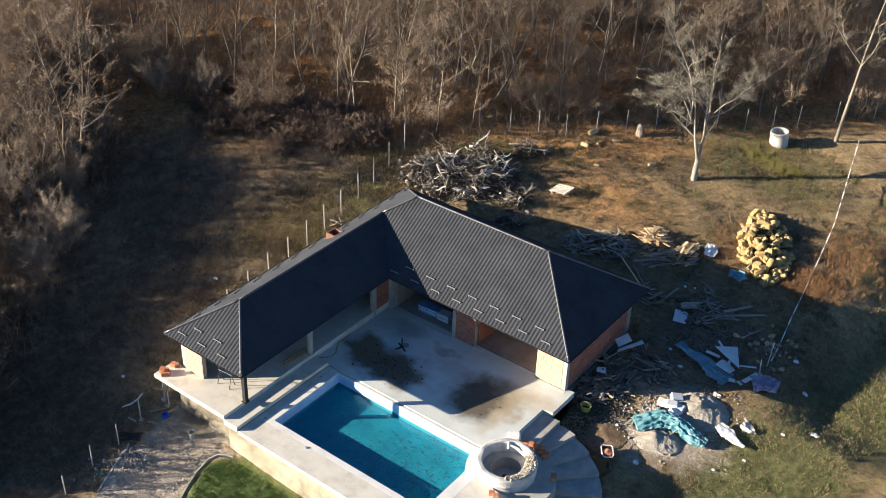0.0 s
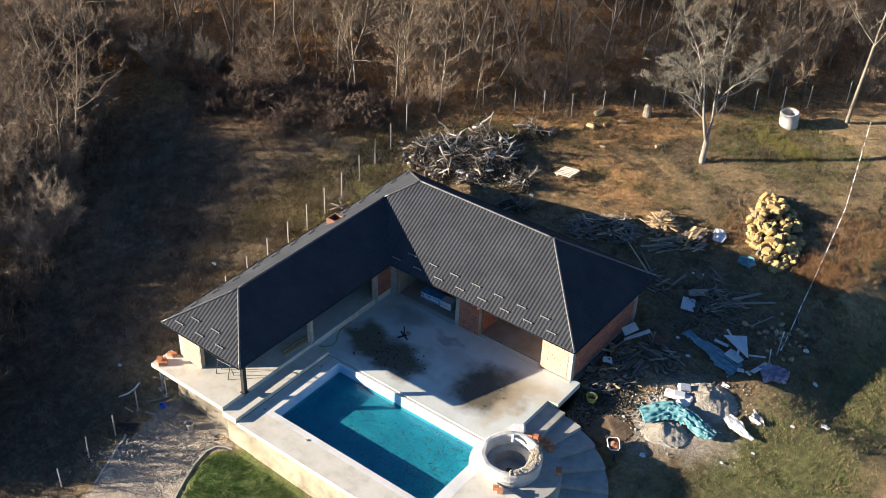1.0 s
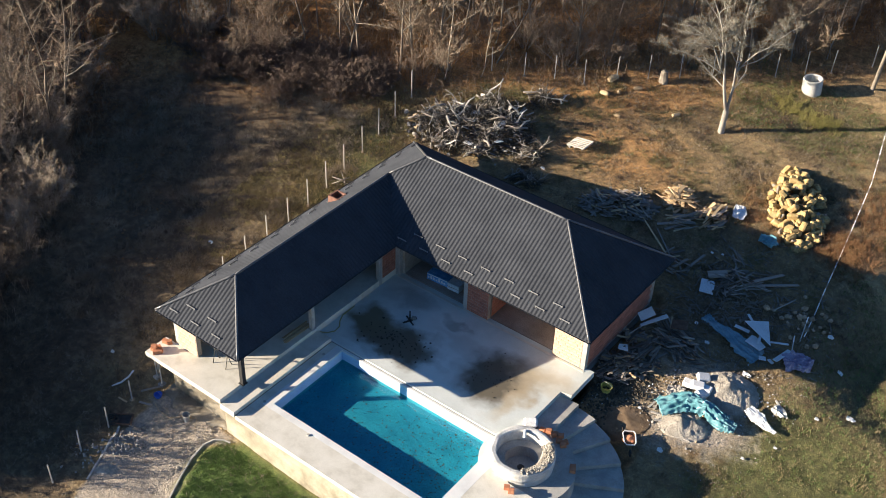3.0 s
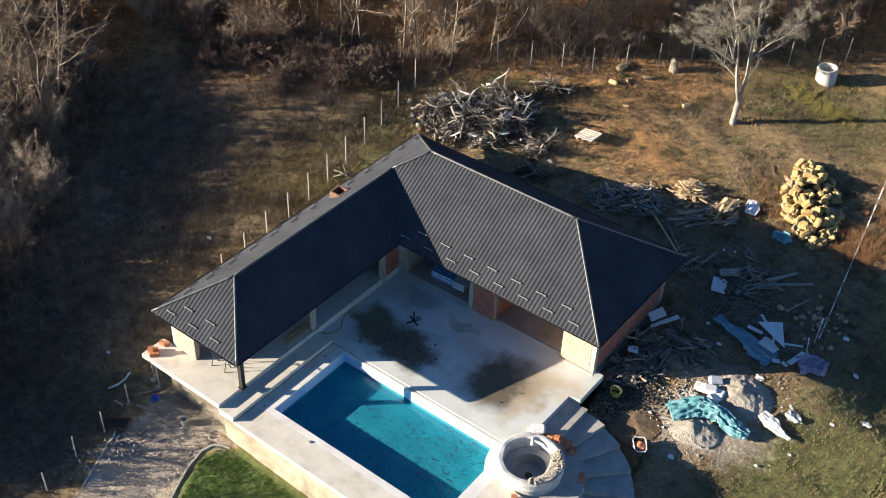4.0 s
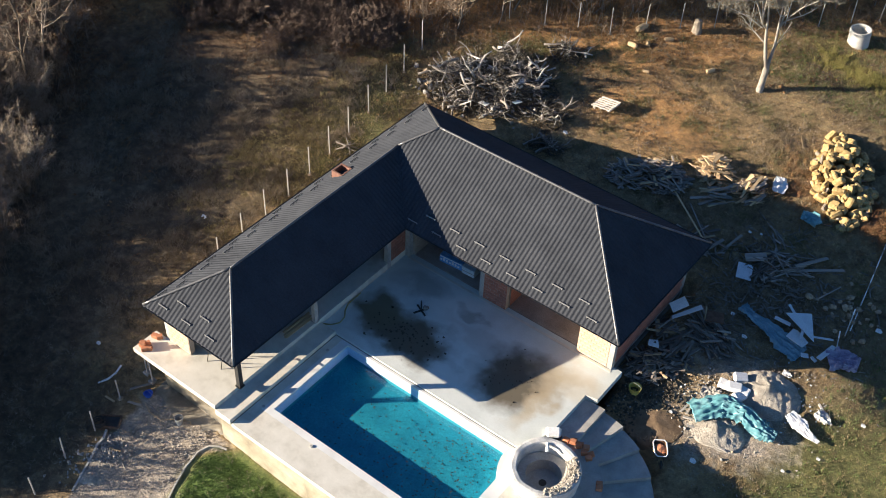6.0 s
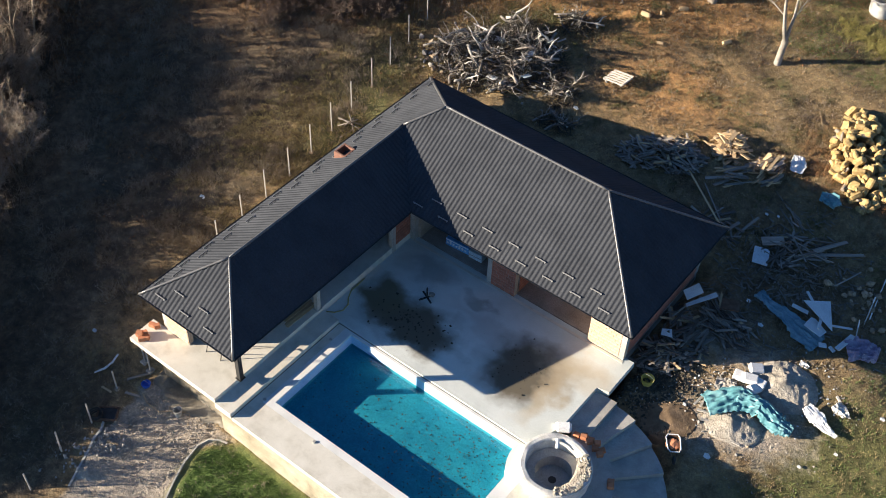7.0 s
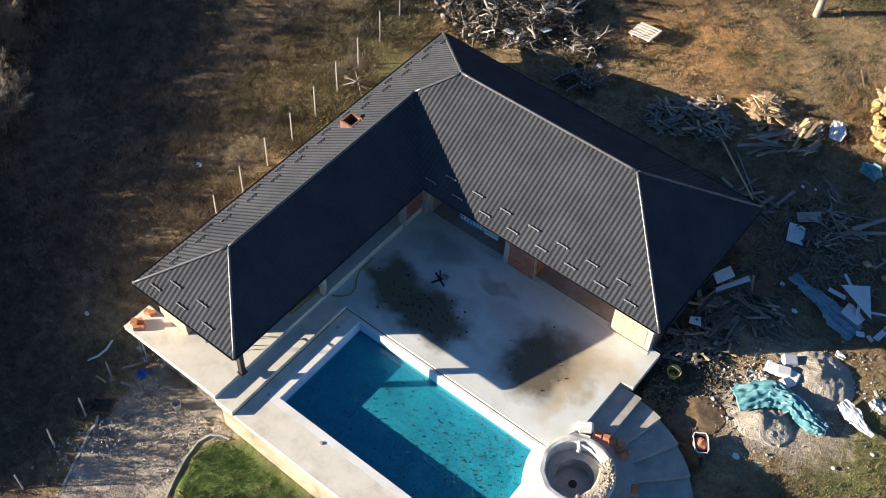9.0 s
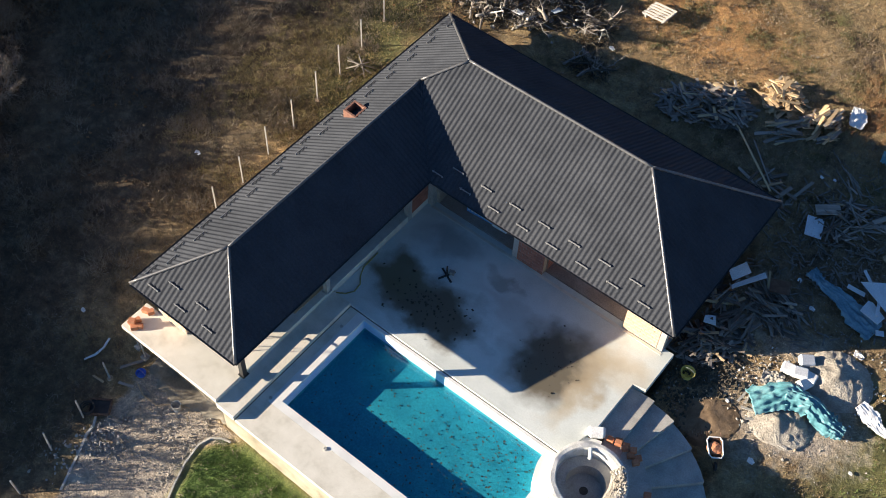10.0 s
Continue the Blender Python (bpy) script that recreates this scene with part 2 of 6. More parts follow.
# open ground: brown turf, orange leaf litter, green grass, pale gravel and soil by the zones of the sheet
M_GROUND, n, l, b = material("open_ground", 0.97)
zone = n.new("ShaderNodeAttribute")
zone.attribute_name = "zone"
sep = n.new("ShaderNodeSeparateColor")
l.new(zone.outputs["Color"], sep.inputs[0])
fine, mid, wide = noise_node(n, l, 9, 6, 0.75), noise_node(n, l, 1.6, 6, 0.7), noise_node(n, l, 0.22, 5, 0.6)
speck = noise_node(n, l, 26, 3, 0.8)


def zone_mix(channel, under, over, sharp=0.35):
    add = n.new("ShaderNodeMath")
    add.operation = "ADD"
    l.new(sep.outputs[channel], add.inputs[0])
    l.new(mid, add.inputs[1])
    mr = n.new("ShaderNodeMapRange")
    mr.inputs["From Min"].default_value, mr.inputs["From Max"].default_value = 1.0 - sharp * 0.5, 1.0 + sharp * 0.5
    l.new(add.outputs[0], mr.inputs["Value"])
    return blend(n, l, mr.outputs[0], under, over)


turf = ramp_node(n, l, mid, [(0.3, (0.15, 0.103, 0.055)), (0.5, (0.28, 0.196, 0.10)), (0.7, (0.40, 0.305, 0.17))])
litter = ramp_node(n, l, mid, [(0.3, (0.20, 0.10, 0.04)), (0.5, (0.40, 0.21, 0.08)), (0.72, (0.54, 0.33, 0.145))])
green = ramp_node(n, l, mid, [(0.3, (0.058, 0.058, 0.02)), (0.5, (0.105, 0.104, 0.037)), (0.7, (0.18, 0.165, 0.068))])
gravel = ramp_node(n, l, fine, [(0.3, (0.23, 0.195, 0.155)), (0.5, (0.36, 0.31, 0.255)), (0.7, (0.47, 0.415, 0.35))])
col = zone_mix(0, turf, litter)
col = zone_mix(1, col, green)
col = zone_mix(2, col, gravel)
# weed: dark dead weeds, with shade from trees and house mixed into the colour
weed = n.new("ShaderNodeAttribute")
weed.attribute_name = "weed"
weed_shade = ramp_node(n, l, mid, [(0.3, (0.052, 0.036, 0.026)), (0.5, (0.096, 0.070, 0.046)), (0.7, (0.185, 0.138, 0.09))])
col = blend(n, l, weed.outputs["Fac"], col, weed_shade)
lawn = n.new("ShaderNodeAttribute")
lawn.attribute_name = "lawn"
fresh = ramp_node(n, l, mid, [(0.3, (0.065, 0.10, 0.022)), (0.5, (0.105, 0.17, 0.038)), (0.7, (0.17, 0.225, 0.065))])
col = blend(n, l, lawn.outputs["Fac"], col, fresh)
col = blend(n, l, 1.0, col, ramp_node(n, l, speck, [(0.3, (0.5,) * 3), (0.55, (1.0,) * 3), (0.72, (2.0, 1.85, 1.6))]), "MULTIPLY")
patch = noise_node(n, l, 3.6, 8, 0.78)
col = blend(n, l, 1.0, col, ramp_node(n, l, patch, [(0.34, (0.66, 0.65, 0.64)), (0.5, (1.06, 1.06, 1.05)), (0.66, (1.5, 1.42, 1.28))]), "MULTIPLY")
col = blend(n, l, 1.0, col, ramp_node(n, l, wide, [(0.3, (0.78,) * 3), (0.7, (1.2,) * 3)]), "MULTIPLY")
l.new(col, b.inputs["Base Color"])
bump(n, l, b, fine, 0.9, 0.09)


# ---- mesh tools ----
class Mesh:
    """Collects vertices and faces of one mesh."""

    def __init__(self):
        self.v, self.f = [], []

    def add(self, verts, faces):
        k = len(self.v)
        self.v += [tuple(p) for p in verts]
        self.f += [tuple(i + k for i in q) for q in faces]
        return self

    def box(self, x0, y0, z0, x1, y1, z1, m=None):
        p = [Vector((x, y, z)) for z in (z0, z1) for y in (y0, y1) for x in (x0, x1)]
        if m:
            p = [m @ q for q in p]
        return self.add(p, ((0, 2, 3, 1), (4, 5, 7, 6), (0, 1, 5, 4), (2, 6, 7, 3), (0, 4, 6, 2), (1, 3, 7, 5)))

    def prism(self, outline, z0, z1):
        k = len(outline)
        p = [(x, y, z0) for x, y in outline] + [(x, y, z1) for x, y in outline]
        return self.add(p, [tuple(reversed(range(k))), tuple(range(k, 2 * k))] + [(i, (i + 1) % k, (i + 1) % k + k, i + k) for i in range(k)])

    def tube(self, pts, radii, sides=6, close=True):
        k, n_ = len(self.v), len(pts)
        up = Vector((0.13, 0.21, 0.97))
        for i, p in enumerate(pts):
            d = (Vector(pts[min(i + 1, n_ - 1)]) - Vector(pts[max(i - 1, 0)]))
            a = d.cross(up if abs(d.normalized().dot(up)) < 0.95 else Vector((1, 0, 0))).normalized()
            c = d.cross(a).normalized()
            for s in range(sides):
                w = 2 * math.pi * s / sides
                self.v.append(tuple(Vector(p) + radii[i] * (math.cos(w) * a + math.sin(w) * c)))
        for i in range(n_ - 1):
            for s in range(sides):
                q = (s + 1) % sides
                self.f.append((k + i * sides + s, k + i * sides + q, k + (i + 1) * sides + q, k + (i + 1) * sides + s))
        if close:
            self.f.append(tuple(k + s for s in reversed(range(sides))))
            self.f.append(tuple(k + (n_ - 1) * sides + s for s in range(sides)))
        return self

    def spike(self, p, q, r):
        """A thin three-sided twig or blade from p to its tip q."""
        k = len(self.v)
        d = q - p
        a = d.orthogonal().normalized() * r
        c = d.cross(a).normalized() * r
        self.v += [tuple(p + a), tuple(p - 0.5 * a + 0.87 * c), tuple(p - 0.5 * a - 0.87 * c), tuple(q)]
        self.f += [(k, k + 1, k + 3), (k + 1, k + 2, k + 3), (k + 2, k, k + 3)]

    def data(self, name, mat, smooth=False, bevel=0.0):
        me = bpy.data.meshes.new(name)
        me.from_pydata(self.v, [], self.f)
        if bevel:
            bm = bmesh.new()
            bm.from_mesh(me)
            bmesh.ops.bevel(bm, geom=bm.edges[:], offset=bevel, segments=1, affect="EDGES", clamp_overlap=True)
            bm.to_mesh(me)
            bm.free()
        me.materials.append(mat)
        if smooth:
            me.polygons.foreach_set("use_smooth", [True] * len(me.polygons))
        me.update()
        return me


def part(name, mesh, mat, parent=None, label="", smooth=False, bevel=0.0, m=None):
    ob = new(name, mesh if isinstance(mesh, bpy.types.Mesh) else mesh.data(name, mat, smooth, bevel))
    ob.parent = parent
    if m:
        ob.matrix_basis = m
    return tagged(ob, label)


def thing(name, m, label, category, group="", kind=""):
    ob = new(name)
    ob.matrix_basis, ob.empty_display_size = m, 0.2
    return tagged(ob, label, category, group, kind)


def wobble(me, amount, scale, seed=0.0):
    """Moves the vertices of a mesh by a smooth noise."""
    for v in me.vertices:
        v.co += amount * noise.noise_vector(v.co * scale + Vector((seed, seed * 1.7, 0)))
    me.update()
    return me


# ---- the lie of the land ----
def plain(x, y):
    u, w = 4.5 * np.tanh(x / 45.0), 5.5 * np.tanh(y / 55.0)
    return 1.387 - 0.539 * u + 1.3 * w - 0.08 * u * u - 0.067 * u * w - 0.089 * w * w


def inside(x, y, x0, x1, y0, y1, edge):
    """1 within a rectangle, falling to 0 over the edge outside it."""
    d = np.hypot(np.maximum(np.maximum(x0 - x, x - x1), 0), np.maximum(np.maximum(y0 - y, y - y1), 0))
    return np.clip(1 - d / edge, 0, 1) ** 2 * (3 - 2 * np.clip(1 - d / edge, 0, 1))


def height(x, y):
    z = plain(x, y)
    z = z + 0.05 * np.sin(x * 0.9 + 1.3 * np.sin(y * 0.5)) * np.cos(y * 0.8 + np.sin(x * 0.6))
    z = z - 0.75 * np.clip((x - 24.4) / 2.4, 0, 1) * np.clip((y + 2.2) / 2.6, 0, 1)
    for x0, x1, y0, y1, deep, edge in ((0.6, 16.0, -8.0, -1.0, -0.5, 0.7), (0.6, 5.0, -19.0, -1.0, -0.3, 0.7),
                                       (5.2, 16.2, -18.9, -7.0, -2.3, 0.28), (14.5, 19.6, -17.5, -9.6, -2.0, 0.6)):
        k = inside(x, y, x0, x1, y0, y1, edge)
        z = z * (1 - k) + np.minimum(z, deep) * k
    return z


def at(x, y):
    return float(height(np.float64(x), np.float64(y)))


# ---- ground sheet ----
def axis(lo, hi, step, far):
    mid_ = np.arange(lo, hi + step / 2, step)
    grow = np.cumsum(step * 1.22 ** np.arange(1, 40))
    grow = grow[grow < far]
    return np.concatenate([lo - grow[::-1], mid_, hi + grow])


gx, gy = axis(-26, 32, 0.4, 700), axis(-32, 34, 0.4, 700)
GX, GY = np.meshgrid(gx, gy)
GZ = height(GX, GY)
rng = np.random.default_rng(5)
near = (np.abs(GX) < 40) & (np.abs(GY) < 45)
GZ = GZ + np.where(near, rng.normal(0, 0.028, GX.shape) * np.where((GY < -19.3) & (GX > 4.5), 0.3, 1.0), 0) + 0.25 * np.sin(GX * 0.21) * np.sin(GY * 0.17) * (np.hypot(GX - 8, GY) > 24)
W, Hh = len(gx), len(gy)
me = bpy.data.meshes.new("ground")
idx = np.arange(W * Hh).reshape(Hh, W)
quads = np.stack([idx[:-1, :-1], idx[:-1, 1:], idx[1:, 1:], idx[1:, :-1]], -1).reshape(-1, 4)
me.from_pydata(np.stack([GX, GY, GZ], -1).reshape(-1, 3).tolist(), [], quads.tolist())
me.polygons.foreach_set("use_smooth", [True] * len(me.polygons))
me.materials.append(M_GROUND)


def spot(cx, cy, rx, ry, turn=0.0):
    c, s = math.cos(radians(turn)), math.sin(radians(turn))
    dx, dy = GX - cx, GY - cy
    return np.clip(1.25 - np.hypot((c * dx + s * dy) / rx, (-s * dx + c * dy) / ry) * 0.75, 0, 1)


# how far beyond the fence, towards the wood
OUT = np.maximum((-(GX + 3.7) + (GY - 4.4)) * 0.7071, -1e9)
litter_zone = np.clip(OUT / 6 + 0.55, 0, 0.75)
litter_zone = np.maximum.reduce([litter_zone, 0.75 * spot(6, 13, 9, 3.5, 45), 0.62 * spot(9, 8, 6, 4), 0.45 * spot(-1, -8, 2.2, 8, 10)])
green_zone = np.maximum.reduce([0.46 * spot(14.5, 17, 5, 4, 45), 0.45 * spot(19, 17, 4, 5), 0.95 * spot(26.5, -8, 4.2, 7), 0.6 * spot(0.5, 7.5, 4, 1.8, 30),
                                0.85 * spot(-2.6, -2.5, 2.2, 6, 15), 0.62 * spot(-1.5, -23.5, 2, 4), 0.7 * spot(29, 2, 5, 6)])
kerb_x = np.interp(-GY, (19.0, 20.5, 22.5, 23.4, 25.2, 27.0, 30.0, 36.0), (0.6, 0.9, 0.95, 1.25, 1.95, 2.6, 3.6, 5.5))
lawn_x = np.interp(-GY, (19.0, 19.8, 20.6, 21.4, 22.2, 23.2, 25.0, 27.5, 31.0, 36.0), (5.6, 5.6, 4.58, 4.66, 4.9, 5.3, 6.0, 7.0, 8.5, 10.5))
yard_zone = np.clip(np.minimum(GX - kerb_x, lawn_x - GX) * 1.5 + 0.5, 0, 1) * np.clip((-19.2 - GY) * 1.5, 0, 1)
gravel_zone = np.maximum.reduce([yard_zone,  0.75 * spot(21.3, -6.2, 3.2, 2.2, 20), 0.6 * spot(20.3, -3.4, 2.4, 1.3, 35),
                                 0.55 * spot(20.5, -8, 1.5, 1.5), 0.5 * spot(18.3, -2.6, 2.4, 3)])
green_zone = np.where(gravel_zone > 0.6, green_zone * 0.3 * (GX > 4.6), green_zone)
zc = np.stack([litter_zone, green_zone, gravel_zone, np.ones_like(GX)], -1).reshape(-1)
me.attributes.new("zone", "FLOAT_COLOR", "POINT").data.foreach_set("color", zc.astype(np.float32))
lawn_zone = np.clip((GX - lawn_x) * 2.5 + 0.2, 0, 1) * np.clip((-19.2 - GY) * 2, 0, 1) * np.clip((30 - GX) / 6, 0, 1) * np.clip((GY + 60) / 10, 0, 1)
me.attributes.new("lawn", "FLOAT", "POINT").data.foreach_set("value", lawn_zone.reshape(-1).astype(np.float32))
# dark weeds in the tree-shaded meadow; part of that shade is painted here
weed_shade_zone = np.clip((-2.8 - GX - 0.25 * np.maximum(GY, -30) * (GY < 0) * 0.3) / 3.5, 0, 0.85) * np.clip((3.5 + 0.5 * (GX + 10) - GY) / 4, 0, 1) * np.clip((GX + 40) / 10, 0, 1)
weed_shade_zone = np.maximum(weed_shade_zone, np.clip((kerb_x - 0.1 - GX) * 1.2, 0, 0.8) * np.clip((-19.5 - GY) / 2, 0, 1))
# spots in the house's shadow, its shade painted as darker ground
weed_shade_zone = np.maximum.reduce([weed_shade_zone, 0.85 * spot(19.6, 0.8, 3.6, 2.6, 10), 0.8 * spot(17.3, -6.4, 1.2, 1.6), 0.55 * spot(24, 1.5, 3.5, 3.5), 0.6 * spot(14.5, 3.4, 4.0, 1.4, 15)])
me.attributes.new("weed", "FLOAT", "POINT").data.foreach_set("value", weed_shade_zone.reshape(-1).astype(np.float32))
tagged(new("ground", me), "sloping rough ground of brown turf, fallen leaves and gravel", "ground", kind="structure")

# ---- terraces ----
E_Z, TAN = 2.55, 0.665
W1, W2, L1, L2 = 8.03, 5.3, 16.5, 18.75
PX0, PX1, PY0, PY1 = 6.42, 15.5, -17.88, -13.32      # inner edges of the pool
DECK_Y, JOINT_Y = -19.5, -13.17

tagged(part("upper_terrace", Mesh().prism([(-0.25, DECK_Y), (4.72, DECK_Y), (4.72, -7.2), (0.4, -7.2), (0.4, -18.2), (-0.25, -18.2)], 0.16, 0.40).prism([(4.5, -13.1), (4.716, -13.1), (4.716, -7.2), (4.5, -7.2)], -0.3, 0.156), M_DECK, bevel=0.012),
       "pale bare concrete terrace slab under the roof", "terrace", kind="structure")
tagged(part("terrace_step", Mesh().prism([(4.724, DECK_Y - 0.03), (5.6, DECK_Y - 0.03), (5.6, JOINT_Y), (4.724, JOINT_Y)], -0.1, 0.20), M_DECK, bevel=0.012),
       "long pale concrete step beside the pool", "step", kind="structure")
patio = Mesh().prism([(4.724, JOINT_Y + 0.02), (15.5, JOINT_Y + 0.02), (15.95, -11.5), (15.98, -9.12), (16.5, -9.0), (16.5, -7.02), (4.724, -7.02)], -0.25, 0.05)
tagged(part("patio", patio, M_PATIO, bevel=0.012), "stained grey concrete patio with muddy damp patches", "patio", kind="structure")
tagged(part("patio_kerb", Mesh().box(4.9, -7.40, 0.02, 16.1, -7.27, 0.064), M_DECK), "low pale concrete threshold along the porch", "threshold", kind="structure")
tagged(part("porch_floor", Mesh().prism([(4.9, -7.0), (16.0, -7.0), (16.0, -1.0), (4.9, -1.0)], -0.2, 0.07), M_FLOOR), "brown screed floor of the porch", "floor", kind="structure")

# pool: coping ring, walls, floor, water
pool = thing("swimming_pool", pose(0, 0, 0), "rectangular swimming pool with white coping and turquoise water", "pool", kind="structure")
ox0, ox1, oy0, oy1 = 6.02, 16.08, -18.2, JOINT_Y - 0.03
for q in ([(ox0, oy0), (ox1, oy0), (ox1, PY0), (ox0, PY0)], [(ox0, PY1), (ox1, PY1), (ox1, oy1), (ox0, oy1)],
          [(ox0, PY0), (PX0, PY0), (PX0, PY1), (ox0, PY1)], [(PX1, PY0), (ox1, PY0), (ox1, PY1), (PX1, PY1)]):
    part("coping", Mesh().prism(q, -0.1, -0.002), M_COPING, pool)
WATER, BED = -0.58, -0.78
for x0, y0, x1, y1 in ((PX0 - 0.25, PY0 - 0.25, PX1 + 0.25, PY0), (PX0 - 0.25, PY1, PX1 + 0.25, PY1 + 0.25), (PX0 - 0.25, PY0, PX0, PY1), (PX1, PY0, PX1 + 0.25, PY1)):
    part("pool_wall", Mesh().box(x0, y0, WATER - 0.02, x1, y1, -0.104), M_PLASTER, pool, "light blue plastered pool wall")
    part("pool_lining", Mesh().box(x0, y0, BED - 0.2, x1, y1, WATER - 0.024), M_LINER, pool)
part("pool_bed", Mesh().box(PX0 - 0.2, PY0 - 0.2, BED - 0.2, PX1 + 0.2, PY1 + 0.2, BED), M_LINER, pool)
water = Mesh().add([(x, y, WATER) for x, y in ((PX0 + 0.002, PY0 + 0.002), (PX1 - 0.002, PY0 + 0.002), (PX1 - 0.002, PY1 - 0.002), (PX0 + 0.002, PY1 - 0.002))], [(0, 1, 2, 3)])
wob_ = part("water", water, M_WATER, pool, "clear turquoise water with drifting leaves")
wob_.visible_shadow = False
# pool deck round the coping and the wall below it
deck = Mesh()
deck.prism([(5.604, DECK_Y), (19.2, DECK_Y), (19.2, oy0 - 0.004), (5.604, oy0 - 0.004)], -0.22, -0.005)
deck.prism([(5.604, oy0 - 0.004), (ox0 - 0.004, oy0 - 0.004), (ox0 - 0.004, oy1), (5.604, oy1)], -0.22, -0.005)
deck.prism([(ox1 + 0.004, oy0 - 0.004), (19.2, oy0 - 0.004), (19.2, -15.0), (17.2, -15.0), (ox1 + 0.004, -14.4)], -0.22, -0.005)
tagged(part("pool_deck", deck, M_DECK), "pale cream concrete deck round the pool", "deck", kind="structure")
tagged(part("deck_joint", Mesh().box(5.61, JOINT_Y - 0.028, -0.2, 16.0, JOINT_Y + 0.018, -0.03), M_JOINT), "dark open joint between patio and pool", "joint", kind="structure")
# dark strip added at the step's foot in place of its dark riser
tagged(part("step_foot_strip", Mesh().box(5.604, DECK_Y + 0.01, -0.1, 5.635, JOINT_Y - 0.02, 0.0), M_JOINT), "dark strip along the foot of the step", "drain", kind="structure")
tagged(part("retaining_wall", Mesh().box(4.9, DECK_Y + 0.06, -3.0, 19.0, DECK_Y + 0.3, -0.224), M_WALLC), "stained beige retaining wall below the deck", "wall", kind="structure")
# darker stained concrete than the retaining wall
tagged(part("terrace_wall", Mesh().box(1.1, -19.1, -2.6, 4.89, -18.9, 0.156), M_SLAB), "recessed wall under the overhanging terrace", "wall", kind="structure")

# leaves in the pool
rl = random.Random(3)
bits = Mesh()
for i in range(620):
    x = PX1 - abs(rl.gauss(0, 3.4)) if rl.random() < 0.75 else rl.uniform(PX0, PX1)
    y = rl.uniform(PY0 + 0.1, PY1 - 0.1)
    if not PX0 + 0.1 < x < PX1 - 0.05:
        continue
    z = WATER + 0.004 if rl.random() < 0.4 else BED + 0.012
    r = rl.uniform(0.02, 0.058)
    a = rl.uniform(0, 6.28)
    pts = [(x + r * s * math.cos(a + w), y + r * s * 0.7 * math.sin(a + w), z + rl.uniform(0, 0.012)) for w, s in ((0, 1.3), (1.2, 0.7), (2.4, 0.8), (3.6, 1.2), (5.0, 0.7))]
    bits.add(pts + [(x, y, z - 0.006)], [(0, 1, 2, 3, 4), (1, 0, 5), (2, 1, 5), (3, 2, 5), (4, 3, 5), (0, 4, 5)])
tagged(part("drowned_leaves", bits, M_WET), "scattered dark dead leaves in the pool water", "leaves", kind="stuff")

# ---- plunge tub and fan stairs ----
TC = (16.85, -13.55)


def ring_mesh(rings, sides=40, wob_amt=0.0, loop=False):
    """Turned shape from (radius, z) pairs; a loop is a hollow ring, the rest is closed by its ends."""
    m_ = Mesh()
    for r, z in rings:
        for s in range(sides):
            w = 2 * math.pi * s / sides
            rr = r + wob_amt * math.sin(3 * w + r * 5) * 0.5
            m_.v.append((rr * math.cos(w), rr * math.sin(w), z))
    for i in range(len(rings) - 1):
        for s in range(sides):
            q = (s + 1) % sides
            m_.f.append((i * sides + s, i * sides + q, (i + 1) * sides + q, (i + 1) * sides + s))
    if loop:
        k = (len(rings) - 1) * sides
        m_.f += [(k + s, k + (s + 1) % sides, (s + 1) % sides, s) for s in range(sides)]
        return m_
    m_.f.append(tuple(reversed(range(sides))))
    m_.f.append(tuple((len(rings) - 1) * sides + s for s in range(sides)))
    return m_


tub = thing("plunge_tub", pose(TC[0], TC[1], 0), "round unfinished concrete plunge tub beside the pool", "tub")
part("shell", wobble(ring_mesh([(1.36, -1.5), (1.38, 0.0), (1.42, 0.16), (1.41, 0.30), (1.43, 0.46), (1.41, 0.55), (1.30, 0.58), (1.16, 0.57), (1.12, 0.52), (1.1, -1.5)], 64, 0.03).data("shell", M_TUB), 0.03, 2.6, 1.0), None, tub, "rough pale concrete shell")
part("seat", ring_mesh([(1.09, -1.7), (1.09, 0.03), (0.72, 0.02), (0.68, -0.52), (0.1, -0.53)], 40, 0.02), M_CONC, tub, "grey inner bench ring")


def sector(r0, r1, a0, a1, z0, z1):
    """A flat piece of a ring between two angles."""
    k = max(4, int(abs(a1 - a0) / 7))
    arc = [radians(a0 + (a1 - a0) * i / k) for i in range(k + 1)]
    return Mesh().prism([(r1 * math.cos(a), r1 * math.sin(a)) for a in arc] + [(r0 * math.cos(a), r0 * math.sin(a)) for a in reversed(arc)], z0, z1)


part("apron", sector(1.37, 1.85, 105, 262, -0.9, -0.03), M_COPING, tub, "white plaster apron")
rr_ = random.Random(8)
rubble = Mesh()
for i in range(330):
    w = rr_.uniform(-1.0, 1.0)
    r = rr_.uniform(0.92, 1.36)
    x, y, s = r * math.cos(w), r * math.sin(w), rr_.uniform(0.02, 0.05)
    z = 0.575 if r > 1.14 else 0.40 + 0.5 * (r - 0.92)
    rubble.box(-s, -s, -s, s, s, s, pose(x, y, z + s * 0.3, rr_.uniform(0, 90), rr_.uniform(0, 90), rr_.uniform(0, 90)))
rubble.tube([(0.97 * math.cos(-0.95 + 0.19 * i), 0.97 * math.sin(-0.95 + 0.19 * i), 0.22) for i in range(11)], [0.05, 0.14, 0.2, 0.22, 0.2, 0.22, 0.22, 0.2, 0.18, 0.12, 0.05], 8)
part("rubble", rubble, M_SAND, tub, "crumbled mortar on the rim")
part("pipe", Mesh().tube([(-0.55, 1.0, 0.55), (-0.42, 0.78, 0.6), (-0.36, 0.66, 0.5)], [0.07] * 3, 8), M_WHITE, tub, "white plastic pipe end")
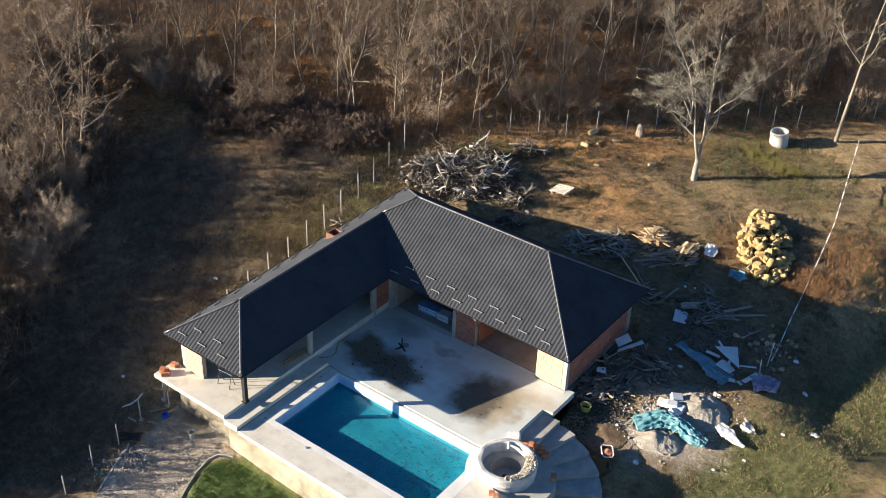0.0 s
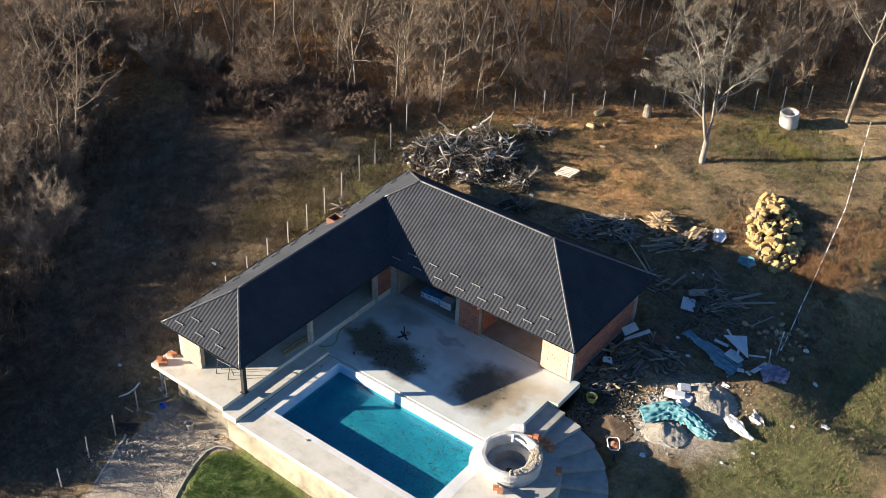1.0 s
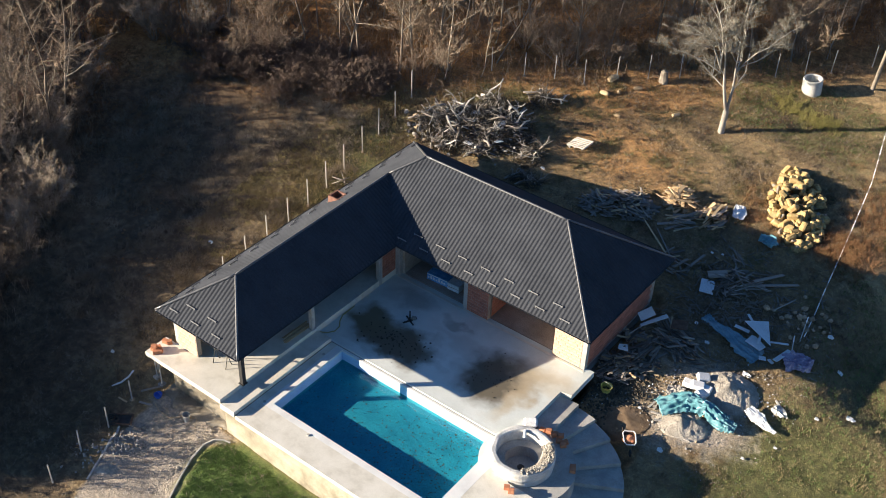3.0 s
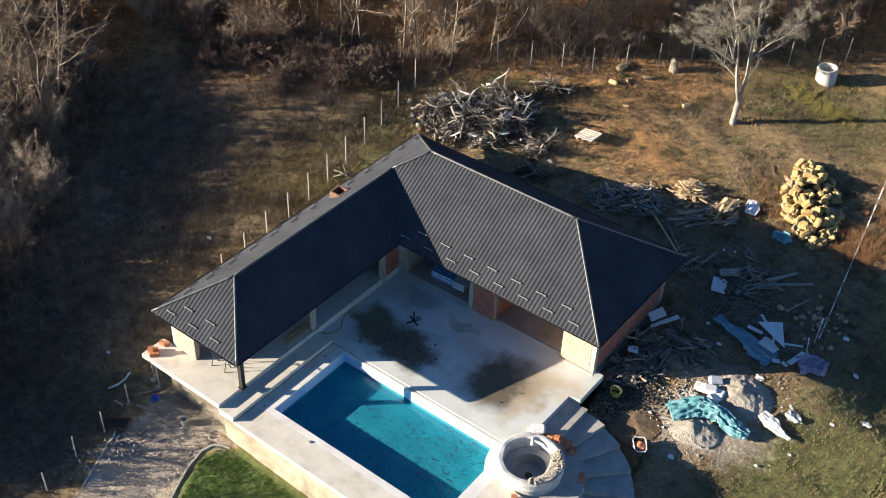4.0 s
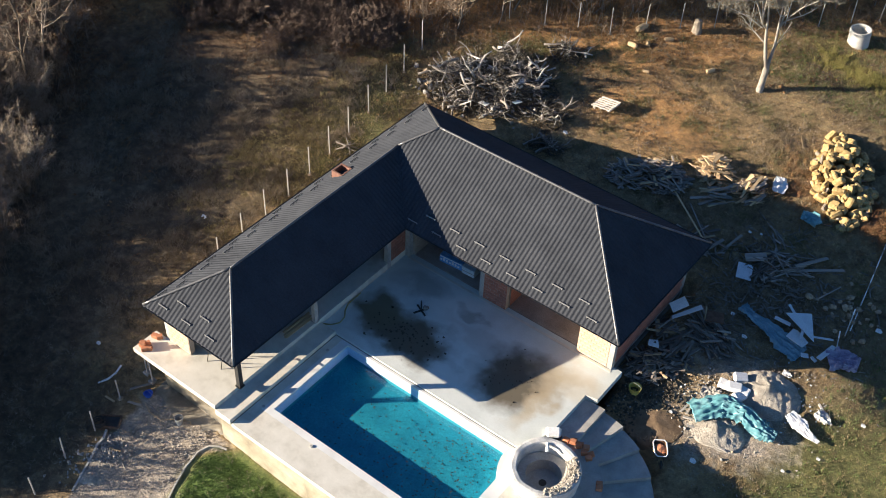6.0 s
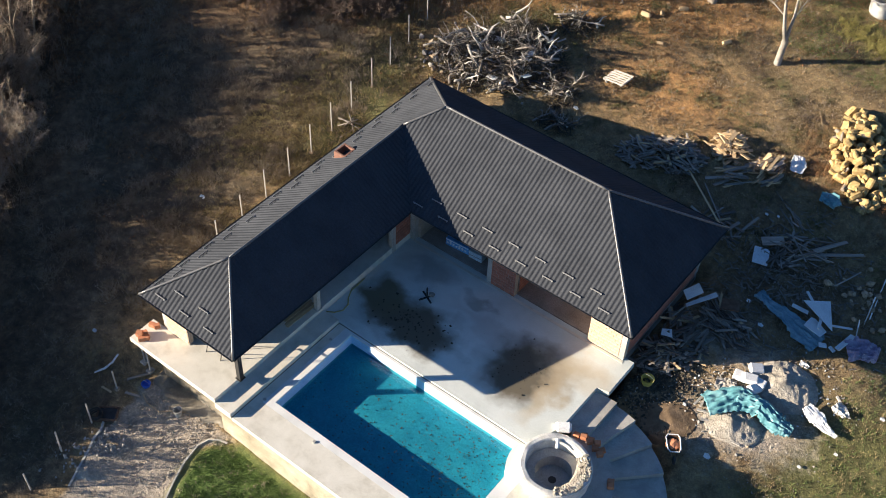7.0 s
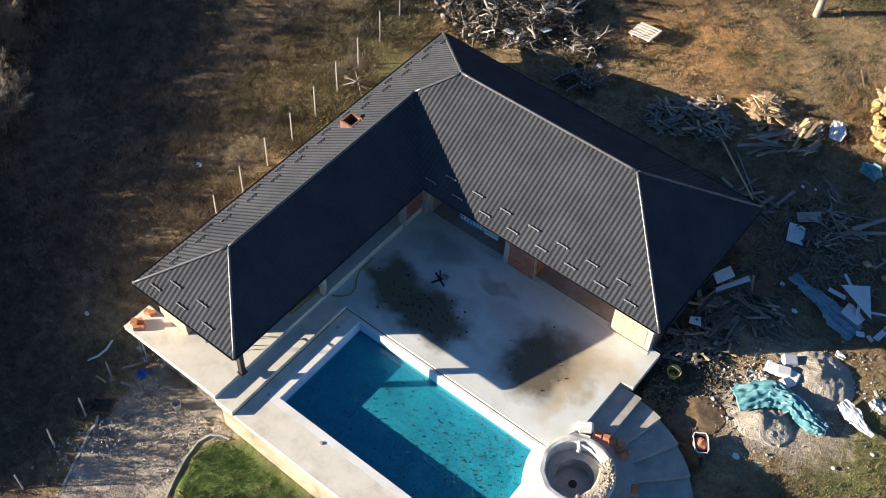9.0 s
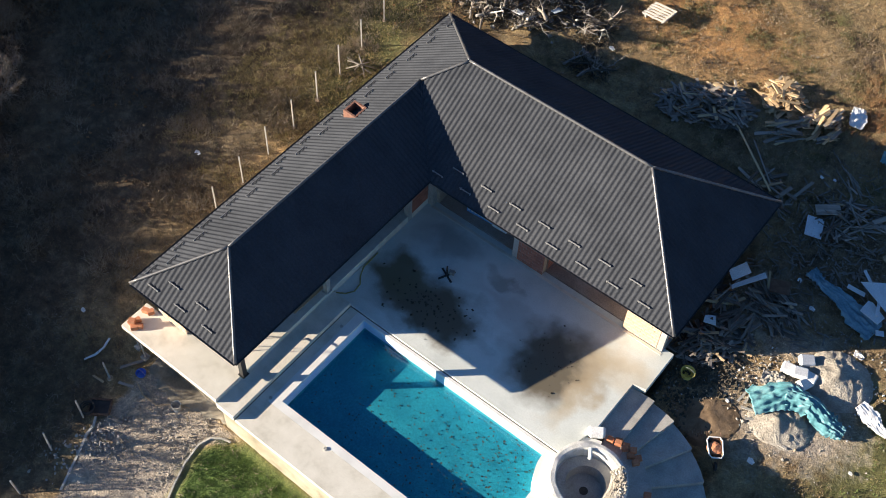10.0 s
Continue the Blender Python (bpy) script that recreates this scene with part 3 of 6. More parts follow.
part("drain", ring_mesh([(0.16, -0.54), (0.16, -0.515), (0.05, -0.51)], 16), M_JOINT, tub)

stairs = thing("fan_stairs", pose(TC[0], TC[1], 0), "concrete fan stairs winding down round the tub", "stairs")
part("landing", sector(1.38, 2.36, -98, 104, -1.9, -0.22), M_CONC, stairs, "shaded concrete landing")
angles = [100.5, 88.7, 76.0, 61.5, 45.4, 29.0, 12.0, -6.0]
for i in range(7):
    a0, a1 = angles[i + 1], angles[i]
    outline = [(2.30 * math.cos(radians(a)), 2.30 * math.sin(radians(a))) for a in (a1, (a0 + a1) / 2, a0)]
    outline += [(4.5 * math.cos(radians(a0 + (a1 - a0) * k / 3)), 4.5 * math.sin(radians(a0 + (a1 - a0) * k / 3))) for k in range(4)]
    if i == 0:
        outline = [(-0.9, 2.12), (-0.2, 2.29)] + outline[2:6] + [(-0.88, 4.44)]
    z = -0.19 - 0.21 * i
    part("tread", Mesh().prism(outline, z - 0.9, z), M_CONC, stairs, bevel=0.01)

# ---- the pool house ----
house = thing("pool_house", pose(0, 0, 0), "L-shaped single-storey brick pool house with anthracite metal roof", "house")


def slope(name, u0, u1, lo, hi, place, wave=0.2, amp=0.036):
    """A corrugated roof slope: ribs run from the eave to the ridge. place(u, v) gives the plan; v is the run from the eave."""
    m_ = Mesh()
    prof = tuple((k / 8, 0.5 - 0.5 * math.cos(math.pi * k / 4)) for k in range(8))
    us = []
    k = math.floor(u0 / wave)
    while k * wave < u1:
        us += [((k + a) * wave, h) for a, h in prof if u0 < (k + a) * wave < u1]
        k += 1
    us = [(u0, 0.0)] + us + [(u1, 0.0)]
    for u, h in us:
        a, c = lo(u), hi(u)
        if c < a:
            c = a
        for v, drop in ((a, 0.0), (c, 0.0), (c, 0.05), (a, 0.05)):
            x, y = place(u, v)
            m_.v.append((x, y, E_Z + TAN * v + amp * h + 0.03 - drop))
    for i in range(len(us) - 1):
        for s in range(4):
            q = (s + 1) % 4
            m_.f.append((4 * i + s, 4 * i + q, 4 * i + 4 + q, 4 * i + 4 + s))
    ob = part(name, m_, M_ROOF, house, "anthracite corrugated sheet")
    bm = bmesh.new()
    bm.from_mesh(ob.data)
    bmesh.ops.recalc_face_normals(bm, faces=bm.faces[:])
    bm.to_mesh(ob.data)
    bm.free()
    return ob


R1, R2 = W1 / 2, W2 / 2


def left_hi(y):
    if y > -R1:
        return -y
    if y > -W1 + R2:
        return y + W1
    return R2 if y > -L2 + R2 else y + L2


zero = lambda u: 0.0
slope("roof_slope", -L2, 0.0, zero, left_hi, lambda u, v: (v, u))
slope("roof_slope", 0.0, W2, zero, lambda x: min(x, W2 - x), lambda u, v: (u, -L2 + v))
slope("roof_slope", -L2, -W1 + R2, lambda y: max(0.0, y + W1), lambda y: min(R2, y + L2), lambda u, v: (W2 - v, u))
slope("roof_slope", R2, L1, lambda x: max(0.0, W2 - x), lambda x: min(x, R1, L1 - x), lambda u, v: (u, -W1 + v))
slope("roof_slope", -W1, 0.0, zero, lambda y: min(-y, y + W1), lambda u, v: (L1 - v, u))
slope("roof_slope", 0.0, L1, zero, lambda x: min(x, L1 - x, R1), lambda u, v: (u, -v))
Z1, Z2 = E_Z + TAN * R1 + 0.05, E_Z + TAN * R2 + 0.05
EC = E_Z + 0.05
for a, c in (((R1, -R1, Z1), (L1 - R1, -R1, Z1)), ((R1, -R1, Z1), (0, 0, EC)), ((R1, -R1, Z1), (R2, -W1 + R2, Z2)), ((R2, -W1 + R2, Z2), (R2, -L2 + R2, Z2)),
             ((R2, -L2 + R2, Z2), (0, -L2, EC)), ((R2, -L2 + R2, Z2), (W2, -L2, EC)), ((L1 - R1, -R1, Z1), (L1, -W1, EC)), ((L1 - R1, -R1, Z1), (L1, 0, EC))):
    a, c = Vector(a), Vector(c)
    k = max(2, int((c - a).length / 0.35))
    pts = [a.lerp(c, i / k) for i in range(k + 1)]
    part("ridge_cap", Mesh().tube(pts, [0.062 if i % 2 else 0.056 for i in range(k + 1)], 8), M_CAP, house, "rounded metal ridge cap", smooth=True)
part("valley_gutter", Mesh().tube([(W2, -W1, E_Z + 0.045), (R2, -W1 + R2, Z2 - 0.0)], [0.04, 0.04], 6), M_ROOF, house)
eaves = [((0, 0), (0, -L2)), ((0, -L2), (W2, -L2)), ((W2, -L2), (W2, -W1)), ((W2, -W1), (L1, -W1)), ((L1, -W1), (L1, 0)), ((L1, 0), (0, 0))]
for (x0, y0), (x1, y1) in eaves:
    d = Vector((x1 - x0, y1 - y0, 0)).normalized()
    s = Vector((d.y, -d.x, 0)) * -1
    half = [(0.05 * math.cos(w), 0.05 * math.sin(w)) for w in (math.pi * k / 6 + math.pi for k in range(7))]
    g_ = Mesh()
    for p in (Vector((x0, y0, 0)), Vector((x1, y1, 0))):
        for rad in (1.0, 0.85):
            for a, c in half:
                g_.v.append(tuple(p + s * (-0.03 + a * rad) + Vector((0, 0, E_Z + 0.035 + c * rad))))
    for i in range(6):
        g_.f += [(i, i + 1, i + 15, i + 14), (i + 8, i + 7, i + 21, i + 22)]
    g_.f += [(0, 14, 21, 7), (6, 13, 27, 20)]
    part("gutter", g_, M_GUTTER, house, "dark half-round gutter")
soffit = Mesh().prism([(0.05, -0.05), (0.05, -L2 + 0.05), (W2 - 0.05, -L2 + 0.05), (W2 - 0.05, -W1 + 0.05), (L1 - 0.05, -W1 + 0.05), (L1 - 0.05, -0.05)], E_Z - 0.03, E_Z + 0.005)
part("soffit", soffit, M_DARKMETAL, house, "dark boarded soffit")


def guards(u0, u1, place, slope_turn):
    u, row = u0, 0
    while u < u1:
        v = 0.74 if row % 2 else 0.30
        x, y = place(u, v)
        ob = part("snow_guard", GUARD, None, house, m=pose(x, y, E_Z + TAN * v + 0.055, 0, 0, slope_turn))
        u, row = u + 0.68, row + 1


gm = Mesh().box(-0.27, -0.012, 0.03, 0.27, 0.012, 0.085)
gm.box(-0.24, -0.012, -0.02, -0.2, 0.1, 0.03).box(0.2, -0.012, -0.02, 0.24, 0.1, 0.03)
GUARD = gm.data("snow_guard", M_GUARD)
guards(W2 + 0.15, L1 - 1.05, lambda u, v: (u, -W1 + v), 0)
guards(0.95, W2 - 0.95, lambda u, v: (u, -L2 + v), 0)
guards(-L2 + 0.8, -0.8, lambda u, v: (v, u), -90)

# walls of hollow block with concrete columns
BRICK = Mesh().box(-0.119, -0.02, -0.089, 0.119, 0.02, 0.089).data("brick", M_BRICK, bevel=0.006)
SUNLIT_BRICKS = (Mesh().box(-0.123, -0.02, -0.093, 0.123, 0.02, 0.093).data("brick", M_BRICK_SUN, bevel=0.006), Mesh().box(-0.061, -0.02, -0.093, 0.061, 0.02, 0.093).data("half_brick", M_BRICK_SUN, bevel=0.005))
HALF = Mesh().box(-0.057, -0.02, -0.089, 0.057, 0.02, 0.089).data("half_brick", M_BRICK, bevel=0.006)


def brick_wall(a, c, z0, z1, thick=0.24, faces=(1,), kinds=None):
    """A wall from a to c; its brick faces stand on the sides named (1: to the right of the way, -1: to the left)."""
    a, c = Vector((*a, 0)), Vector((*c, 0))
    d = (c - a).normalized()
    turn = math.degrees(math.atan2(d.y, d.x))
    length = (c - a).length
    core = part("wall", Mesh().box(0, -thick / 2, 0, length, thick / 2, z1 - z0), M_MORTAR, house, "hollow clay block wall", m=pose(a.x, a.y, z0, 0, 0, turn))
    for side in faces:
        rows = int((z1 - z0) / 0.19)
        for r in range(rows):
            x = 0.0
            first = r % 2
            while x < length - 0.05:
                w = 0.125 if first or length - x < 0.2 else 0.25
                first = 0
                if x + w > length + 0.01:
                    break
                ob = part("brick", (kinds or (BRICK, HALF))[w < 0.2], None, core, m=pose(x + w / 2, -side * (thick / 2 - 0.012 + random.uniform(0, 0.004)), 0.097 + r * 0.19))
                x += w
    return core


TOP = E_Z - 0.035
# left wing: long back wall, end pier, posts, inner corner pier
part("wall", Mesh().box(0.42, -18.0, 0.41, 0.66, -0.9, TOP), M_MORTAR, house, "long plastered back wall")
part("wall", Mesh().box(0.42, -0.9, 0.0, 15.97, -0.66, TOP), M_MORTAR, house, "back wall")
part("wall", Mesh().box(5.0, -4.2, 0.075, 15.8, -4.0, TOP), M_MORTAR, house, "porch back wall")
part("wall", Mesh().box(4.6, -4.0, 0.3, 4.84, -0.95, TOP), M_MORTAR, house, "partition wall")
for x, y, s in ((15.94, -7.12, 0.24), (9.12, -7.14, 0.24), (4.62, -8.5, 0.24), (4.86, -7.2, 0.26), (0.54, -18.1, 0.2)):
    part("concrete_column", Mesh().box(x - s / 2, y - s / 2, 0.05, x + s / 2, y + s / 2, TOP), M_CONC, house, "pale grey cast concrete column", bevel=0.01)
for x, y in ((4.75, -18.1), (4.62, -13.42)):
    part("roof_post", Mesh().box(x - 0.1, y - 0.1, 0.405, x + 0.1, y + 0.1, E_Z - 0.035).box(x - 0.15, y - 0.15, 0.402, x + 0.15, y + 0.15, 0.43), M_STEEL if y > -15 else M_DARKMETAL, house, "square steel roof post")
# the two piers in the sun get the paler bricks
for w in (((0.66, -18.1), (1.95, -18.1), 0.41), ((14.3, -7.14), (15.82, -7.12), 0.09), ((9.25, -7.16), (10.5, -7.16), 0.09), ((4.62, -8.38), (4.62, -7.34), 0.41)):
    brick_wall(w[0], w[1], w[2], TOP, kinds=SUNLIT_BRICKS if w[0][0] in (0.66, 14.3) else None)
brick_wall((4.98, -4.25), (4.98, -7.05), 0.09, TOP)
brick_wall((15.86, -6.99), (15.86, -0.9), -0.05, TOP)
brick_wall((14.42, -6.99), (14.42, -4.25), 0.09, TOP, faces=())
brick_wall((10.38, -6.93), (10.38, -4.25), 0.09, TOP, faces=(1,))
part("plinth", Mesh().box(15.72, -7.0, -1.0, 16.0, -0.8, -0.055), M_CONC, house, "concrete plinth")
# chimney
chim = part("chimney", Mesh().box(-0.33, -0.36, -0.4, 0.33, -0.26, 0.42).box(-0.33, 0.26, -0.4, 0.33, 0.36, 0.42).box(-0.33, -0.26, -0.4, -0.23, 0.26, 0.42).box(0.23, -0.26, -0.4, 0.33, 0.26, 0.42),
            M_CHIM, house, "open sooty brick chimney stub", m=pose(1.25, -7.75, 3.24), bevel=0.012)
part("flashing", Mesh().box(-0.42, -0.45, -0.03, 0.42, 0.45, 0.01), M_ROOF, chim, m=pose(0, 0, 0.17, 0, -33, 0))


# ---- trees and shrubs ----
def grow(wood, twigs, rnd, p, d, length, r, level, top, lift, kink, kids, sides=5, thin=0.0145):
    """One limb and its side limbs; twigs are spikes."""
    steps = 6 if level == 0 else 4
    pts, radii = [p.copy()], [r]
    for i in range(steps):
        d = (d + Vector((rnd.gauss(0, kink), rnd.gauss(0, kink), rnd.gauss(0, kink * 0.6) + lift * 0.12))).normalized()
        p = p + d * length / steps
        pts.append(p.copy())
        radii.append(r * (1 - 0.8 * (i + 1) / steps))
    wood.tube(pts, radii, sides if level == 0 else (4 if level == 1 else 3), close=False)
    if level >= top:
        for k in range(kids[-1]):
            t = rnd.uniform(0.1, 1.0) * steps
            i = min(int(t), steps - 1)
            q = pts[i].lerp(pts[i + 1], t - i)
            w = (d + Vector((rnd.gauss(0, 0.95), rnd.gauss(0, 0.95), rnd.gauss(0.05 + lift * 0.25, 0.75)))).normalized()
            twigs.spike(q, q + w * length * rnd.uniform(0.22, 0.5), thin)
        return
    for k in range(kids[level]):
        t = (rnd.uniform(0.28, 1.0) if level == 0 else rnd.uniform(0.2, 1.0)) * steps
        i = min(int(t), steps - 1)
        q = pts[i].lerp(pts[i + 1], t - i)
        a = rnd.uniform(0, 6.283)
        side = Vector((math.cos(a), math.sin(a), 0))
        w = (d * 0.75 + side * rnd.uniform(0.5, 1.1) + Vector((0, 0, lift * 0.5))).normalized()
        grow(wood, twigs, rnd, q, w, length * rnd.uniform(0.3, 0.52) * (1.15 - 0.5 * t / steps), max(radii[i] * 0.55, 0.012), level + 1, top, lift, kink * 1.2, kids, sides, thin)


def tree_meshes(seed, tall, r, kids, stems=1, spread=0.1, kink=0.10, lift=0.6, bark=None, twig=None, name="tree"):
    rnd = random.Random(seed)
    wood, twigs = Mesh(), Mesh()
    for s in range(stems):
        a = rnd.uniform(0, 6.283)
        d = Vector((math.cos(a) * spread * rnd.uniform(0.4, 1.4), math.sin(a) * spread * rnd.uniform(0.4, 1.4), 1)).normalized()
        p = Vector((math.cos(a) * 0.12 * (stems > 1), math.sin(a) * 0.12 * (stems > 1), -0.25))
        grow(wood, twigs, rnd, p, d, tall * (rnd.uniform(0.7, 1.05) if stems > 1 else 1), r, 0, 2 if len(kids) == 3 else 1, lift, kink, kids)
    return wood.data(name + "_trunk", bark or M_BARK, smooth=True), twigs.data(name + "_crown", twig or M_TWIG)


def tree_thing(name, meshes, m, label, category, group=""):
    ob = thing(name, m, label, category, group)
    part("trunk", meshes[0], None, ob)
    part("crown", meshes[1], None, ob, "bare twigs")
    return ob


TALL = [tree_thing("bare_tree", tree_meshes(20 + i, 9.0 + i * 0.7, 0.075 + 0.012 * (i % 3), (14, 6, 11), kink=0.12, lift=0.2), pose(-200 - i * 12, 260, 0), "slender leafless grey-brown woodland tree", "tree", "woodland trees") for i in range(5)]
BUSH = [tree_thing("bare_shrub", tree_meshes(60 + i, 3.4 + 0.5 * i, 0.028, (7, 20), stems=12, spread=0.5, kink=0.13, lift=0.35, name="shrub", bark=M_TWIG if i % 2 else M_BARK, twig=M_TWIGD), pose(-200 - i * 12, 280, 0), "leafless brown thicket shrub", "shrub", "thicket shrubs") for i in range(4)]
BELT = [tree_thing("bare_shrub", tree_meshes(70 + i, 3.6 + 0.5 * i, 0.028, (7, 20), stems=12, spread=0.45, kink=0.13, lift=0.4, name="shrub", bark=M_BELT, twig=M_BELT), pose(-200 - i * 12, 290, 0), "dark brown leafless hedge shrub", "shrub", "hedge shrubs") for i in range(3)]
PALE = [tree_thing("bare_shrub", tree_meshes(80 + i, 4.2 + 0.6 * i, 0.032, (8, 22), stems=14, spread=0.32, kink=0.11, lift=0.6, name="shrub", bark=M_BARKP, twig=M_TWIGP), pose(-200 - i * 12, 300, 0), "pale upright leafless shrub", "shrub", "pale shrubs") for i in range(2)]


def edge(x, y):
    """Depth into the wood: over zero beyond the fence and the far side of the meadow."""
    a = (-(x + 3.7) + (y - 4.4)) * 0.7071 - 1.2
    c = y - 5 - 0.33 * (x + 5)
    left = -(x + 12 + 0.75 * max(y + 17.5, -3)) * 0.8
    return max(min(a, c), left)


rt = random.Random(11)


def stand(ob, x, y, size, first):
    m = pose(x, y, at(x, y) - 0.05, rt.gauss(0, 3), rt.gauss(0, 3), rt.uniform(0, 360)) @ Matrix.Scale(size, 4)
    if first:
        ob.matrix_basis = m
        return ob
    c = copy_thing(ob, m)
    c.matrix_basis = m
    return c


placed, used = [], set()


def deep(x, y):
    return -x * 0.627 + y * 0.78


for i in range(20000):
    if len(placed) >= 235:
        break
    x, y = rt.uniform(-62, 26), rt.uniform(-14, 62)
    d = edge(x, y)
    far = deep(x, y)
    if d < 0.3 or far > 36 or (far > 31 and rt.random() > 0.3) or 0.58 * (x + 44) + 0.81 * (y - 2) < -7 or 0.78 * x + 0.627 * y > 48:
        continue
    if any((x - a) ** 2 + (y - c) ** 2 < 2.0 for a, c in placed):
        continue
    placed.append((x, y))
    k = rt.randrange(5)
    stand(TALL[k], x, y, rt.uniform(0.65, 1.1), k not in used)
    used.add(k)
placed_b = []
for i in range(30000):
    if len(placed_b) >= 192:
        break
    belt = len(placed_b) < 82
    x, y = (rt.uniform(-34, -6), rt.uniform(-38, 1)) if belt else (rt.uniform(-50, 22), rt.uniform(-16, 50))
    d = edge(x, y)
    if belt and (not -0.2 < d < 6.5 or (y < -24 and x > -7.5) or y < -31 and x > -14):
        continue
    if not belt and (d < -0.4 or deep(x, y) > 31 or 0.78 * x + 0.627 * y > 42 or rt.random() > 1.0 / (1 + max(0, d - 3) / 6)):
        continue
    if any((x - a) ** 2 + (y - c) ** 2 < (0.9 if belt else 1.3) for a, c in placed_b):
        continue
    placed_b.append((x, y))
    if belt and rt.random() < 0.4:
        k = rt.randrange(2)
        stand(PALE[k], x, y, rt.uniform(0.6, 0.85) + 0.3 * min(1, max(0, d) / 4), ("p", k) not in used)
        used.add(("p", k))
    else:
        kind = "h" if belt else "b"
        k = rt.randrange(3 if belt else 4)
        stand((BELT if belt else BUSH)[k], x, y, rt.uniform(0.6, 0.85) + 0.3 * min(1, max(0, d) / 4) if belt else rt.uniform(0.55, 1.1), (kind, k) not in used)
        used.add((kind, k))

# unseen shrubs left of the view, added to cast shade over the yard
for i in range(28):
    x, y = rt.uniform(-13.5, -6.3), rt.uniform(-30.5, -24.0)
    if x > -5.5 - (y + 30.5) * 0.35 - 2.5 and y > -26:
        continue
    k = rt.randrange(3)
    stand(BELT[k], x, y, rt.uniform(0.85, 1.15), False)

# more unseen shrubs, added to shade the ground left of the kerb
for i in range(12):
    x = rt.uniform(-12.5, -4.2)
    stand(BELT[i % 3], x, -29.0 + (x + 3.7) * 0.8 + rt.uniform(-1.6, 1.4), rt.uniform(0.6, 0.9), False)
M_REDT = shades("reddish_twigs", (0.17, 0.075, 0.06), (0.26, 0.12, 0.10), (0.36, 0.19, 0.15), 0.8, 9, rough=0.95, relief=0, vary=0.2)
M_GREYT = shades("grey_green_twigs", (0.13, 0.115, 0.082), (0.20, 0.178, 0.132), (0.28, 0.25, 0.195), 0.8, 9, rough=0.95, relief=0)

# single trees
M_PALEBARK = shades("whitish_bark", (0.22, 0.19, 0.155), (0.36, 0.325, 0.275), (0.50, 0.46, 0.40), 2.5, 25, rough=0.95, relief=0.4, stretch=(1, 1, 0.3))
rf = random.Random(31)
wood, twigs = Mesh(), Mesh()
wood.tube([(0.03, 0.02, -0.3), (0.0, 0.0, 0.05), (0.02, 0.0, 0.8), (0.05, 0.03, 1.5)], [0.3, 0.2, 0.17, 0.17], 9, close=False)
for d, tall, r in (((-0.24, -0.19, 1), 5.0, 0.12), ((0.03, 0.03, 1), 4.4, 0.105)):
    grow(wood, twigs, rf, Vector((0.05, 0.03, 1.35)), Vector(d).normalized(), tall, r, 0, 2, 0.15, 0.05, (4, 6, 14), 8, 0.008)
for d, tall, r, z0, q in (((-0.42, -0.32, 1), 5.6, 0.06, 4.2, (-0.62, -0.50)), ((0.02, 0.0, 1), 6.2, 0.06, 4.4, (-0.66, -0.54)), ((0.30, 0.22, 1), 4.8, 0.055, 4.0, (0.14, 0.12)), ((0.02, 0.30, 1), 4.6, 0.05, 3.9, (0.12, 0.11)),
                          ((-0.8, -0.5, 0.75), 3.6, 0.042, 3.9, (-0.56, -0.44)), ((0.8, 0.55, 0.6), 3.4, 0.042, 4.2, (0.14, 0.12)), ((0.5, -0.7, 0.8), 3.4, 0.042, 4.6, (0.1, 0.1)), ((-0.5, 0.7, 0.8), 3.4, 0.042, 4.6, (-0.7, -0.56))):
    grow(wood, twigs, rf, Vector((q[0], q[1], z0)), Vector(d).normalized(), tall, r, 0, 2, 0.12, 0.2, (10, 9, 22), 6, 0.0075)
tree_thing("forked_tree", (wood.data("tree_trunk", M_PALEBARK, smooth=True), twigs.data("tree_crown", M_GREYT)), pose(12.5, 13.3, at(12.5, 13.3)), "pale forked leafless tree standing alone", "tree")
tree_thing("leaning_tree", tree_meshes(9, 13.5, 0.15, (7, 6, 12), kink=0.05, lift=0.4, bark=M_BARKP, twig=M_GREYT), pose(17.8, 23.3, at(17.8, 23.3), 0, 8, 0), "tall pale leaning leafless tree at the wood's edge", "tree")
for i, (x, y, h) in enumerate(((-5.4, 6.7, 10), (-4.7, 7.9, 9), (-8.6, 5.2, 9), (-18.6, 3.6, 11), (-21.6, 3.6, 11), (2.2, 13.6, 7))):
    tree_thing("bare_tree", tree_meshes(120 + i, h, 0.085, (12, 6, 11), kink=0.05, lift=0.8, bark=M_BARKP), pose(x, y, at(x, y), 0, rt.gauss(0, 4), 0), "pale slender leafless tree at the wood's edge", "tree", "edge trees")


for x, y, k, size in ((-17.2, -11.6, 0, 0.95), (-16.4, -12.3, 1, 0.7), (-13.0, -15.5, 1, 0.85), (-13.6, -16.4, 0, 0.8)):
    stand(PALE[k], x, y, size, False)
RED = tree_thing("bare_shrub", tree_meshes(91, 3.4, 0.028, (7, 22), stems=13, spread=0.4, kink=0.12, lift=0.4, name="shrub", bark=M_REDT, twig=M_REDT), pose(-20.4, -10.4, at(-20.4, -10.4)), "reddish-brown leafless dogwood shrub", "shrub", "reddish shrubs")
for x, y, size in ((-14.9, -16.9, 0.7), (-22.6, -8.6, 0.9), (-26.0, -3.0, 0.8)):
    stand(RED, x, y, size, False)

# low dark thicket between meadow and wood
LOW = [tree_thing("bare_shrub", tree_meshes(95 + i, 2.0 + 0.3 * i, 0.02, (8, 16), stems=16, spread=0.75, kink=0.16, lift=0.2, name="shrub", bark=M_PURP, twig=M_PURP), pose(-200 - i * 12, 320, 0), "low dark purple-brown leafless bramble shrub", "shrub", "low thicket shrubs") for i in range(2)]
